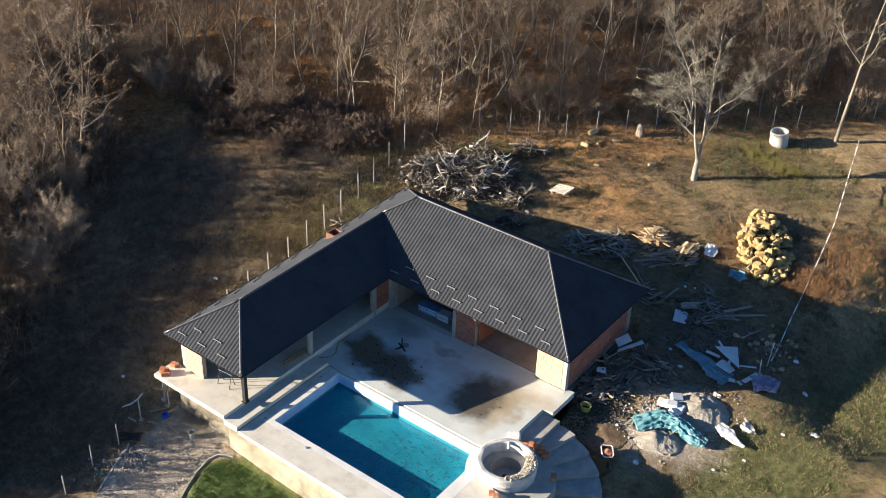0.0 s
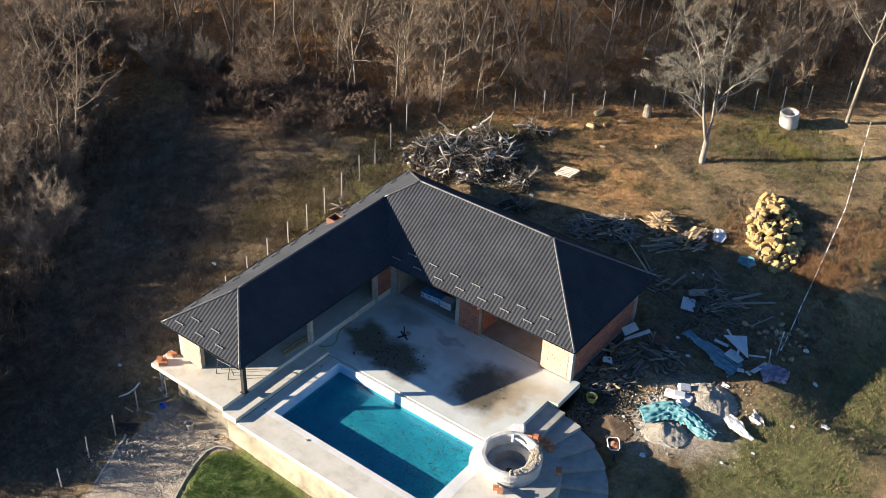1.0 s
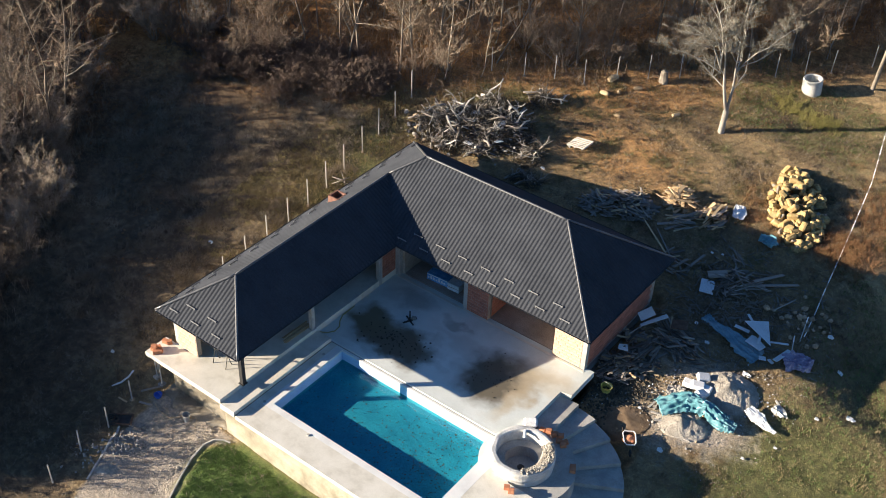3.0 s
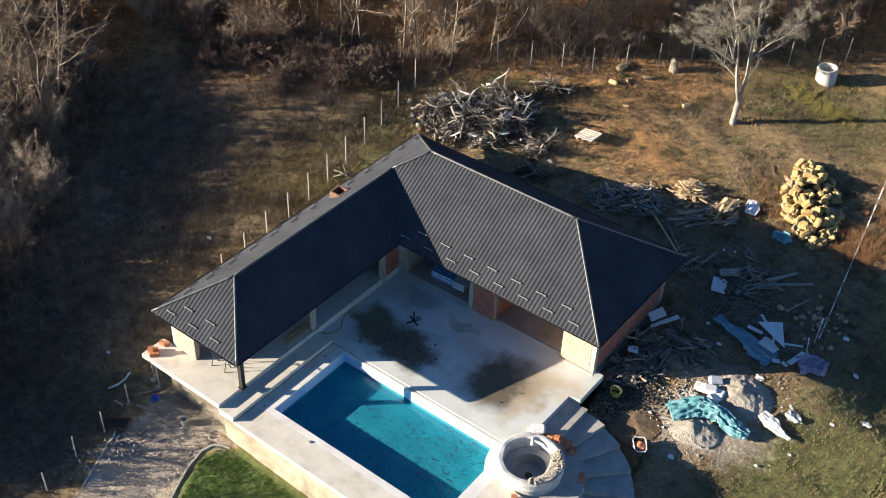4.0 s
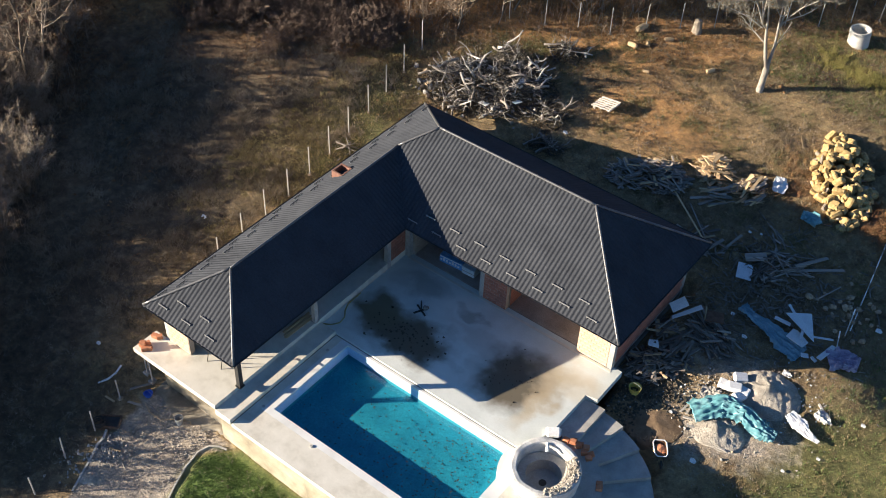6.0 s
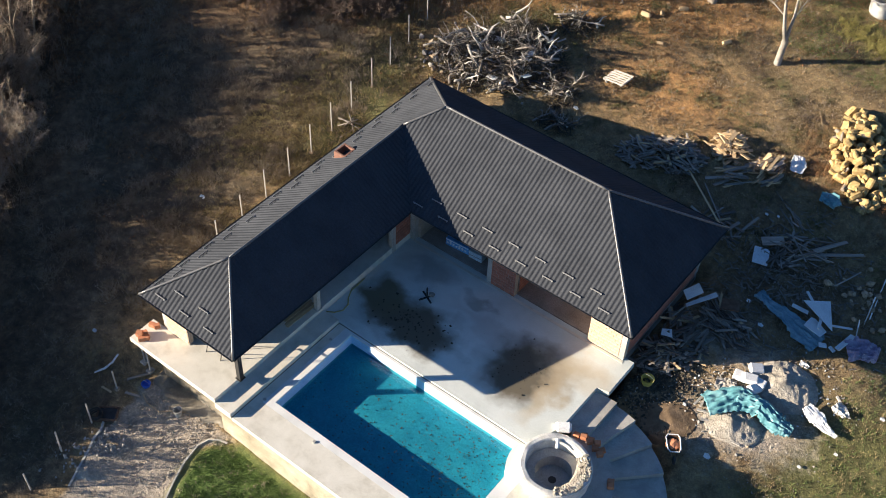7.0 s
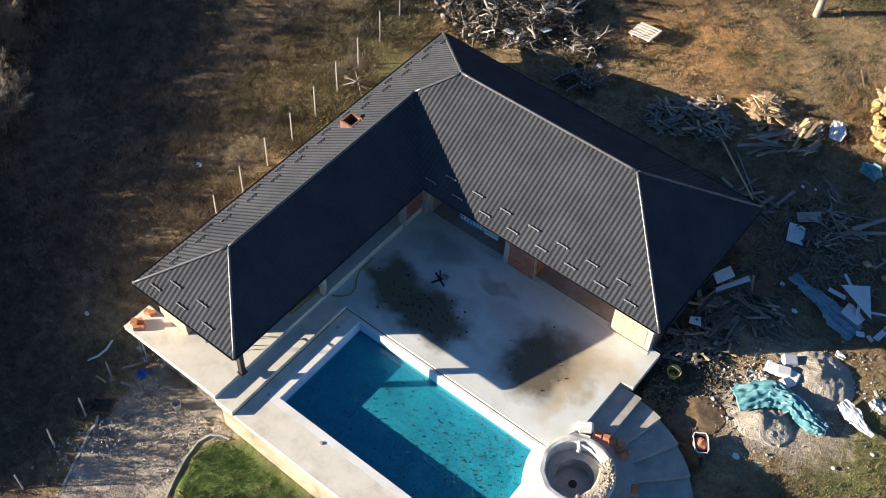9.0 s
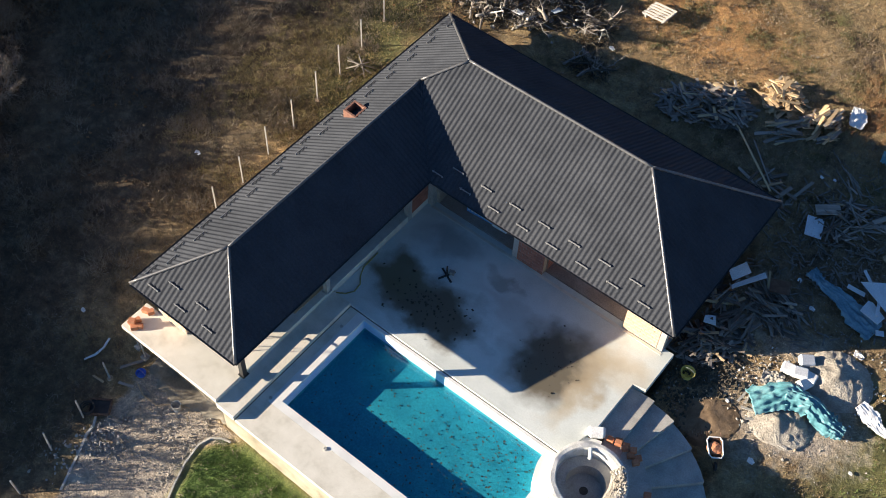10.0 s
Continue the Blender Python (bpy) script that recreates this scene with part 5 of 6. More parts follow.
for i, (x, y, s) in enumerate(((26.9, -1.5, 0.3), (25.7, -2.6, 0.15), (24.9, -5.2, 0.12), (20.9, -8.5, 0.2), (18.6, -0.9, 0.15), (19.6, -1.7, 0.18), (16.9, 3.9, 0.12), (17.4, 4.1, 0.1), (6.2, 3.9, 0.2), (22.0, -2.3, 0.3), (24.2, 2.3, 0.22), (-4.5, -11.5, 0.2), (-2.9, -19.5, 0.15), (19.0, -7.0, 0.12), (25.4, 0.9, 0.2), (24.0, -6.6, 0.12))):
    sheet("litter_scrap", ((x - s * 0.6, y), (x, y + s * 0.1), (x + s * 0.7, y - s * 0.1)), (s * 0.8, s, s * 0.6), s * 0.35, M_WHITE, "crumpled pale scrap of plastic on the ground", "litter", 0.05, 20.0 + i)


def panel(x, y, z, outline, mat, tilt, turn, name, label, category, thick=0.03):
    ob = thing(name, pose(x, y, at(x, y) + z, tilt[0], tilt[1], turn), label, category, "broken panels")
    part("panel", Mesh().prism(outline, -thick, 0), mat, ob)


TRI = [(-0.88, 0.0), (0.82, -0.65), (0.06, 0.67)]
QUAD = [(-0.42, -0.22), (0.38, -0.27), (0.42, 0.2), (-0.35, 0.24)]
STRIP = [(-0.75, -0.08), (0.7, -0.14), (0.72, 0.1), (-0.7, 0.08)]
BROKEN = [(-0.46, -0.29), (0.37, -0.37), (0.47, 0.13), (-0.2, 0.46), (-0.4, 0.4)]
M_PANEL = shades("pale_panel", (0.50, 0.55, 0.58), (0.60, 0.65, 0.68), (0.68, 0.72, 0.74), 1.5, 20, rough=0.5, relief=0.05)


def slat(long, wide):
    return [(-long / 2, -wide / 2), (long / 2, -wide * 0.42), (long * 0.47, wide / 2), (-long / 2, wide * 0.4)]


for x, y, z, o, tl, tn in ((21.44, 0.19, 0.55, TRI, (8, 4), 0), (21.58, -0.57, 0.38, BROKEN, (-6, 8), 0), (20.68, 0.74, 0.34, slat(0.6, 0.13), (4, 10), -36), (22.47, 0.18, 0.32, slat(0.85, 0.11), (6, -6), 20),
                           (22.9, -0.4, 0.28, slat(1.4, 0.27), (-4, 8), 80), (20.6, 0.0, 0.26, slat(0.75, 0.22), (0, 8), 8), (21.62, -0.3, 0.5, slat(1.0, 0.14), (0, 6), 105), (22.2, -1.05, 0.2, slat(0.35, 0.25), (8, 10), 30), (22.6, -1.0, 0.2, slat(0.3, 0.2), (-8, 12), -20)):
    panel(x, y, z, o, M_PANEL, tl, tn, "broken_panel", "pale blue-white broken sandwich panel on the rubbish heap", "panel")
panel(17.85, 1.6, 0.12, [(-0.35, -0.5), (0.35, -0.5), (0.35, 0.5), (-0.35, 0.5)], M_PANEL, (4, 5), 20, "white_board", "white square board lying on the ground", "panel")
panel(17.9, 2.6, 0.2, [(-0.5, -0.25), (0.5, -0.25), (0.5, 0.25), (-0.5, 0.25)], M_PLANK, (5, -6), 35, "brown_board", "brown chipboard panel on laths", "panel")
panel(16.6, -2.5, 0.75, QUAD, M_PANEL, (25, -18), 60, "grey_sheet", "pale grey sheet on the timber heap", "panel")
panel(17.1, -2.6, 0.7, STRIP, M_PANEL, (5, -12), 55, "grey_strip", "long pale strip on the timber heap", "panel")
panel(16.8, -5.0, 0.7, [(-0.25, -0.15), (0.25, -0.2), (0.2, 0.2), (-0.2, 0.15)], M_PANEL, (10, 5), 30, "small_sheet", "small pale sheet on the dark timber", "panel")
panel(18.2, -2.0, 0.6, [(-0.4, -0.3), (0.4, -0.3), (0.35, 0.3), (-0.4, 0.3)], M_RUST, (6, -6), 20, "rusty_sheet", "rusty brown sheet on the battens", "panel")

# foam blocks
FOAM = Mesh().box(-0.3, -0.22, -0.14, 0.3, 0.22, 0.14).data("block", M_WHITE, bevel=0.05)
for x, y, z, t in ((20.2, -4.55, 0.2, 10), (20.55, -3.85, 0.2, 40), (20.95, -4.75, 0.22, 70), (20.6, -4.5, 0.3, 25), (20.95, -4.4, 0.2, 5)):
    ob = thing("foam_block", pose(x, y, at(x, y) + z, t * 0.3, t * 0.2, t), "white polystyrene block on the sand", "block", "foam blocks")
    part("block", FOAM, None, ob)


# ---- wheelbarrow, buckets, ring, pallet ----
barrow = thing("wheelbarrow", pose(19.65, -9.05, at(19.65, -9.05), 0, 0, -55) @ Matrix.Scale(0.85, 4), "upturned-handled wheelbarrow with a rusty tray of sand", "wheelbarrow")
tray = Mesh()
lo_, hi_ = [(-0.35, -0.22, 0.28), (0.3, -0.2, 0.3), (0.3, 0.2, 0.3), (-0.35, 0.22, 0.28)], [(-0.5, -0.34, 0.55), (0.5, -0.3, 0.58), (0.5, 0.3, 0.58), (-0.5, 0.34, 0.55)]
tray.v = lo_ + hi_ + [(x * 0.93, y * 0.9, z) for x, y, z in hi_] + [(x * 0.95, y * 0.93, z + 0.03) for x, y, z in lo_]
tray.f = [(3, 2, 1, 0), (12, 13, 14, 15)] + [(i, (i + 1) % 4, (i + 1) % 4 + 4, i + 4) for i in range(4)] + [(i + 4, (i + 1) % 4 + 4, (i + 1) % 4 + 8, i + 8) for i in range(4)] + [(i + 8, (i + 1) % 4 + 8, (i + 1) % 4 + 12, i + 12) for i in range(4)]
part("tray", tray, M_RUST, barrow, "rusty brown tray")
rim_path = []
for i in range(4):
    p, q = Vector(hi_[i]), Vector(hi_[(i + 1) % 4])
    rim_path += [p.lerp(q, 0.16), p.lerp(q, 0.84)]
part("rim", Mesh().tube(rim_path + rim_path[:1], [0.034] * 9, 6), M_WHITE, barrow, "white tray rim")
for s in (-1, 1):
    part("handle", Mesh().tube([(0.75, 0.08 * s, 0.2), (0.2, 0.2 * s, 0.27), (-0.5, 0.28 * s, 0.42), (-0.78, 0.3 * s, 0.5)], [0.018] * 4, 6), M_RUST, barrow)
    part("leg", Mesh().tube([(-0.35, 0.25 * s, 0.38), (-0.4, 0.26 * s, 0.0)], [0.018] * 2, 6), M_STEEL, barrow)
wheel = part("wheel", ring_mesh([(0.1, -0.04), (0.19, -0.04), (0.2, 0.0), (0.19, 0.04), (0.1, 0.04)], 16), M_BLACK, barrow, m=pose(0.72, 0, 0.2, 90, 0, 0))
part("load", wobble(ring_mesh([(0.36, 0.42), (0.3, 0.52), (0.15, 0.57), (0.02, 0.58)], 10).data("load", M_ORANGE), 0.05, 4), None, barrow, "orange-brown tile rubble load")


def bucket(x, y, mat, label, r=0.2, tall=0.32, name="bucket"):
    ob = thing(name, pose(x, y, at(x, y)), label, "bucket")
    part("body", ring_mesh([(r * 0.78, 0.0), (r, tall), (r * 1.07, tall), (r * 1.07, tall + 0.02), (r * 0.92, tall + 0.02), (r * 0.72, 0.06)], 18), mat, ob)
    part("handle", Mesh().tube([(r * math.cos(w), 0.03, tall - 0.02 + r * 0.8 * math.sin(w)) for w in (0.0, 0.6, 1.2, 1.9, 2.5, 3.14)], [0.008] * 6, 5), M_STEEL, ob)


bucket(17.25, -7.1, M_YELLOW, "yellow plastic bucket among rubble", 0.27, 0.3)
bucket(2.95, -20.1, M_STEEL, "grey bucket standing on the gravel", 0.18, 0.36)
bucket(0.85, -19.95, M_BLUEP, "bright blue plastic tub among scraps", 0.19, 0.16)

ringob = thing("concrete_ring", pose(14.9, 20.7, at(14.9, 20.7), 4, -3, 0), "pale grey concrete well ring standing in the grass", "well ring")
part("ring", ring_mesh([(0.60, -0.1), (0.60, 0.9), (0.58, 0.93), (0.50, 0.93), (0.49, 0.88), (0.49, 0.02)], 36), shades("pale_cast_concrete", (0.46, 0.45, 0.42), (0.56, 0.55, 0.51), (0.64, 0.63, 0.59), 1.5, 25, rough=0.85), ringob, smooth=False)

pallet = thing("pallet", pose(6.85, 6.75, at(6.85, 6.75) + 0.22, 8, -12, -11), "pale wooden pallet lying tilted on the grass", "pallet")
for i in range(6):
    part("slat", PALE_P[i % 3], None, pallet, m=pose(0, -0.42 + i * 0.168, 0.1) @ Matrix.Diagonal((1.25, 0.115, 0.024, 1)))
for i in range(3):
    part("bearer", PALE_P[i], None, pallet, m=pose(-0.56 + i * 0.56, 0, 0.04) @ Matrix.Diagonal((0.1, 0.96, 0.09, 1)))
part("prop", Mesh().box(-0.05, -0.05, -0.45, 0.05, 0.05, 0.04), M_PALEWOOD, pallet, m=pose(-0.45, -0.42, 0))

# ---- things on the terraces ----
CLAY = Mesh().box(-0.125, -0.095, -0.095, 0.125, 0.095, 0.095).data("block", M_ORANGE, bevel=0.008)
for i, (x, y, z, t) in enumerate(((0.02, -19.2, 0.4, 10), (0.25, -19.28, 0.4, 50), (0.12, -19.0, 0.4, 75), (0.1, -19.2, 0.59, 30), (0.02, -18.5, 0.4, 20), (0.22, -18.42, 0.4, 60), (0.36, -19.12, 0.4, 33))):
    ob = thing("clay_block", pose(x, y, z + 0.1, 0, 0, t), "orange hollow clay block on the terrace corner", "brick", "terrace clay blocks")
    part("block", CLAY, None, ob)
for i in range(14):
    a = 98 - i * 4.2
    x, y = TC[0] + 2.1 * math.cos(radians(a)) + (i % 2) * 0.12, TC[1] + 2.1 * math.sin(radians(a)) + (i % 2) * 0.14
    if i < 9:
        ob = thing("clay_block", pose(x, y, -0.12 + (0.12 if i in (2, 4, 5) else 0), 0, 25 * (i % 3 == 1), a + 90 + i * 9), "orange roof tile block stacked on the landing", "brick", "landing clay blocks")
        part("block", CLAY, None, ob)
for x, y in ((18.75, -12.45), (18.85, -12.62), (17.3, -15.3), (17.55, -15.35)):
    ob = thing("clay_block", pose(x, y, (-0.12 if y > -14 else 0.095), 0, 0, 30), "orange clay block beside the tub", "brick", "tub clay blocks")
    part("block", CLAY, None, ob)
ob = thing("cement_bag", pose(16.05, -11.7, 0.05, 0, 0, 35), "crumpled white cement bag at the patio edge", "bag")
bag = Mesh().box(-0.3, -0.22, 0.0, 0.3, 0.22, 0.26)
bme = bag.data("bag", M_WHITE, bevel=0.08)
wobble(bme, 0.05, 5, 2.0)
part("bag", bme, None, ob)

base_ = thing("parasol_stand", pose(7.6, -9.7, 0.05, 0, 0, 20), "dark metal cross stand with a short tube on the patio", "stand")
for a in (45, 135, 225, 315):
    part("foot", Mesh().box(0.03, -0.035, 0.0, 0.38, 0.035, 0.05), M_DARKMETAL, base_, m=pose(0, 0, 0, 0, 0, a))
part("tube", Mesh().tube([(0, 0, 0.0), (0, 0, 0.62)], [0.035, 0.035], 10), M_DARKMETAL, base_)
part("weight", Mesh().box(0.05, 0.04, 0.05, 0.28, 0.22, 0.2), M_STONE, base_, "grey weight on one foot", bevel=0.02)

hose = thing("garden_hose", pose(0, 0, 0.07), "dull yellow garden hose lying on the patio edge", "hose")
part("hose", Mesh().tube([(4.78, -13.1, 0), (5.1, -12.9, 0), (5.3, -12.6, 0.0), (5.25, -12.2, 0), (5.0, -11.9, 0), (4.82, -11.5, 0), (4.8, -10.6, 0.0)], [0.03] * 7, 7), shades("hose_rubber", (0.25, 0.22, 0.07), (0.36, 0.32, 0.11), (0.42, 0.38, 0.15), 3, 20, rough=0.6), hose, smooth=True)
M_FOILB = shades("pale_blue_foil", (0.06, 0.24, 0.52), (0.10, 0.34, 0.66), (0.30, 0.52, 0.74), 3, 25, rough=0.4, relief=0.1)
pack = thing("wrapped_pack", pose(6.82, -6.3, 0.07, 0, 0, 4), "blue and white foil-wrapped pack on the porch floor", "package")
part("pack", Mesh().box(-0.62, -0.28, 0.0, 0.62, 0.28, 0.42), M_FOILB, pack, bevel=0.02)
for i in range(7):
    h_ = 0.10 + 0.05 * (i * 5 % 3)
    part("band", Mesh().box(-0.56 + i * 0.16, -0.287, 0.12, -0.46 + i * 0.16, -0.28, 0.12 + h_), M_WHITE, pack, "white printed bar")
part("band", Mesh().box(-0.6, -0.287, 0.34, 0.6, -0.28, 0.40), M_WHITE, pack, "white printed bar")
box_ = thing("insulation_pack", pose(7.83, -6.3, 0.07, 0, 0, 3), "white-grey block pack on the porch floor", "package")
part("pack", Mesh().box(-0.34, -0.28, 0.0, 0.36, 0.28, 0.42), M_PANEL, box_, bevel=0.02)
part("band", Mesh().box(-0.33, -0.287, 0.19, 0.35, -0.28, 0.22), M_STONE, box_, "grey strap")
trestle = thing("trestle", pose(3.1, -17.8, 0.4, 0, 0, 4), "thin metal trestle frame under the roof's edge", "trestle")
for x in (-0.38, 0.38):
    part("leg", Mesh().tube([(x, -0.2, 0), (x, 0, 0.72), (x, 0.2, 0)], [0.022] * 3, 6), M_DARKMETAL, trestle)
part("rail", Mesh().tube([(-0.45, 0, 0.73), (0.45, 0, 0.73)], [0.024] * 2, 6), M_DARKMETAL, trestle)
bench = thing("board_stack", pose(4.25, -14.2, 0.4, 0, 0, 88), "pale boards lying at the terrace edge", "boards")
for i in range(3):
    part("board", FRESH_P[i], None, bench, m=pose(0.05 * i, -0.12 + 0.12 * i, 0.03 + 0.035 * i) @ Matrix.Diagonal((1.6, 0.14, 0.035, 1)))
deb = Mesh()
rdm = random.Random(6)
for i in range(150):
    big = i < 95
    x, y = (7.7 + rdm.gauss(0.2, 0.95), -11.25 + rdm.gauss(0, 0.5)) if big else (13.0 + rdm.gauss(0, 0.6), -10.4 + rdm.gauss(0, 0.6))
    s = rdm.uniform(0.015, 0.05) if big else rdm.uniform(0.01, 0.035)
    deb.box(-s, -s * 0.7, -s * 0.4, s, s * 0.7, s * 0.5, pose(x, y, 0.05 + s * 0.35, rdm.uniform(-20, 20), rdm.uniform(-20, 20), rdm.uniform(0, 360)))
tagged(part("patio_debris", deb, M_WET), "dark clods and wet leaves on the muddy patch", "debris", kind="stuff")
for x, y in ((6.0, -18.05), (8.9, -18.3), (5.95, -14.1)):
    ob = thing("pool_inlet", pose(x, y, 0.0), "small round fitting in the pool edge", "fitting", "pool fittings")
    part("cap", ring_mesh([(0.07, 0.0), (0.07, 0.03), (0.05, 0.04), (0.02, 0.035)], 14), M_CONC, ob)
for x, y in ((-0.05, -19.2), (0.45, -19.35)):
    ob = thing("slab_prop", pose(x, y, at(x, y)), "thin steel prop holding the terrace slab", "prop", "slab props")
    part("tube", Mesh().tube([(0, 0, -0.05), (0, 0, 0.15 - at(x, y))], [0.035, 0.03], 8), M_STEEL, ob)
    part("foot", Mesh().box(-0.14, -0.14, -0.1, 0.14, 0.14, 0.06), M_STONE, ob)

# ---- yard by the gravel ----
def strip_curve(path, wide, tall, mat, name, label, category):
    m_ = Mesh()
    n_ = len(path)
    for i, (x, y) in enumerate(path):
        d = Vector((path[min(i + 1, n_ - 1)][0] - path[max(i - 1, 0)][0], path[min(i + 1, n_ - 1)][1] - path[max(i - 1, 0)][1])).normalized()
        for s, z in ((-1, -0.25), (-1, tall), (1, tall), (1, -0.25)):
            m_.v.append((x - d.y * s * wide / 2, y + d.x * s * wide / 2, at(x, y) + z))
    for i in range(n_ - 1):
        m_.f += [(4 * i + s, 4 * i + (s + 1) % 4, 4 * i + 4 + (s + 1) % 4, 4 * i + 4 + s) for s in range(4)]
    m_.f += [(0, 1, 2, 3), tuple(4 * n_ - 4 + s for s in (3, 2, 1, 0))]
    tagged(part(name, m_, mat), label, category, kind="structure")


lawn_edge = [(5.45, -19.8), (5.1, -19.9), (4.75, -20.15), (4.58, -20.6), (4.66, -21.4), (4.9, -22.2), (5.3, -23.2), (6.0, -25.0), (7.0, -27.5), (8.5, -31.0)]
strip_curve(lawn_edge, 0.07, 0.07, M_CONC, "lawn_kerb", "thin pale concrete kerb round the lawn", "kerb")
apron = Mesh()
for i in range(21):
    x = 0.9 + 4.0 * i / 20
    reach = 0.25 + 0.75 * math.sin(math.pi * min(1.0, 0.12 + i / 22)) + 0.12 * math.sin(i * 1.7)
    for j in range(6):
        y = -19.0 - (0.1 + reach) * j / 5
        apron.v.append((x, y, at(x, y) + (0.05 if j < 5 else -0.05)))
apron.f = [(6 * i + j, 6 * i + j + 1, 6 * i + j + 7, 6 * i + j + 6) for i in range(20) for j in range(5)]
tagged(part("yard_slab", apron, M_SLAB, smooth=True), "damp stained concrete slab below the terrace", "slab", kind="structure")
strip_curve([(0.75, -22.2), (0.95, -22.5), (1.0, -22.9), (1.25, -23.4), (1.6, -24.3), (1.95, -25.2), (2.6, -27.0), (3.6, -30.0)], 0.09, 0.1, M_CONC, "gravel_kerb", "thin concrete kerb along the gravel", "kerb")
pit = thing("manhole", pose(0.6, -21.85, at(0.6, -21.85), 0, 0, 35), "open dark manhole pit with a rusty frame", "manhole")
for x0, y0, x1, y1 in ((-0.42, -0.34, 0.42, -0.28), (-0.42, 0.28, 0.42, 0.34), (-0.42, -0.28, -0.36, 0.28), (0.36, -0.28, 0.42, 0.28)):
    part("frame", Mesh().box(x0, y0, -0.2, x1, y1, 0.14), M_RUST, pit)
# black plate just below the rim: the pit's darkness is painted, not deep
part("bottom", Mesh().box(-0.36, -0.28, -0.1, 0.36, 0.28, 0.08), M_BLACK, pit, "black plate in place of the pit's dark depth")
pipe = thing("hose_coil", pose(0.35, -22.2, at(0.35, -22.2)), "black hose bundle beside the pit", "hose")
part("hose", Mesh().tube([(0.22 * math.cos(i * 0.7) * (1 + i * 0.01), 0.26 * math.sin(i * 0.7), 0.05 + i * 0.012) for i in range(28)], [0.03] * 28, 6), M_BLACK, pipe, smooth=True)
for x, y, l_, w, t, mt in ((0.35, -19.75, 1.2, 0.14, 62, 0), (0.7, -20.6, 0.6, 0.12, 20, 0), (-0.3, -21.1, 0.5, 0.1, 5, 1), (1.5, -21.8, 0.45, 0.14, 15, 0), (1.75, -22.6, 0.5, 0.08, 20, 1), (1.6, -20.3, 0.6, 0.06, -5, 0)):
    ob = thing("loose_board", pose(x, y, at(x, y) + 0.06, 0, 3, t), "short grey board in the yard scraps", "board", "yard boards")
    part("board", (FRESH_P if mt else GREY_P)[1], None, ob, m=Matrix.Diagonal((l_, w, 0.04, 1)))
sheet("fabric_strip", ((-1.15, -19.7), (-1.05, -20.1), (-1.1, -20.5), (-1.3, -20.9)), (0.09, 0.08, 0.08, 0.05), 0.03, M_WHITE, "white torn fabric strip in the weeds", "fabric", 0.1, 41.0)
cable = thing("yard_cable", pose(0, 0, 0), "thin pale cable snaking over the gravel", "cable")
part("cable", Mesh().tube([(x, y, at(x, y) + 0.04) for x, y in ((1.0, -20.3), (1.5, -20.5), (2.2, -20.5), (2.8, -20.0), (3.3, -19.8), (3.6, -20.2))], [0.02] * 6, 5), M_PLANKF, cable)

# marking tape strung on sticks
tape = thing("marking_tape", pose(0, 0, 0), "white and dark marking tape strung between sticks", "tape")
ends = [Vector((19.5, 22.3, at(19.5, 22.3) + 1.3)), Vector((21.4, 14.0, at(21.4, 14.0) + 0.55)), Vector((22.7, 5.0, at(22.7, 5.0) + 0.3)), Vector((23.2, 1.4, at(23.2, 1.4) + 0.25))]
k = 0
for a, c in zip(ends, ends[1:]):
    n_ = int((c - a).length / 0.45)
    for i in range(n_):
        p, q = a.lerp(c, i / n_), a.lerp(c, (i + 1) / n_)
        sag = lambda t: Vector((0, 0, -0.25 * 4 * t * (1 - t)))
        part("tape_piece", Mesh().tube([p + sag(i / n_), q + sag((i + 1) / n_)], [0.027, 0.027], 4), M_WHITE if (k * 7) % 5 > 1 else M_STONE, tape)
        k += 1
fence_post(19.5, 22.3, 0.85)
for foot, lean in (((23.36, -0.5), (-0.43, 1.15, 0.85)), ((23.1, 1.25), (-0.14, 0.85, 0.92))):
    ob = thing("white_pole", pose(*foot, at(*foot)), "thin white pole leaning on the rubbish", "pole", "white poles")
    part("pole", Mesh().tube([(0, 0, -0.05), tuple(v * 0.78 for v in lean)], [0.026, 0.026], 7), M_STEEL, ob)
    part("tip", Mesh().tube([tuple(v * 0.78 for v in lean), lean], [0.031, 0.031], 7), M_WHITE, ob, "white painted tip")

# ---- weeds, grass and leaves ----
M_GREYW = shades("grey_dry_weeds", (0.18, 0.142, 0.097), (0.29, 0.235, 0.168), (0.41, 0.345, 0.255), 0.5, 6, rough=0.95, relief=0)
M_STRAW = shades("straw_grass", (0.20, 0.16, 0.06), (0.32, 0.26, 0.11), (0.44, 0.37, 0.18), 0.5, 6, rough=0.95, relief=0)
M_YGREEN = shades("yellow_green_leaves", (0.16, 0.14, 0.04), (0.24, 0.21, 0.06), (0.33, 0.28, 0.10), 2, 12, rough=0.9, relief=0)
def tufts(name, mat, label, category, count, area, tall, seed, blades=4, thin=0.012, lean=0.35):
    r = np.random.default_rng(seed)
    m_ = Mesh()
    got = 0
    while got < count:
        x, y = area(r)
        if x is None:
            continue
        got += 1
        z = at(x, y) - 0.02
        for k in range(blades):
            p = Vector((x + r.normal(0, 0.07), y + r.normal(0, 0.07), z))
            d = Vector((r.normal(0, lean), r.normal(0, lean), 1)).normalized()
            m_.spike(p, p + d * tall * r.uniform(0.4, 1.2), thin)
    tagged(part(name, m_, mat), label, category, kind="stuff")


def clear(x, y):
    return not ((-0.6 < x < 16.9 and -19.8 < y < 0.4 and not (x > 16.5 and y > -7)) or (14 < x < 21.4 and -18 < y < -9))


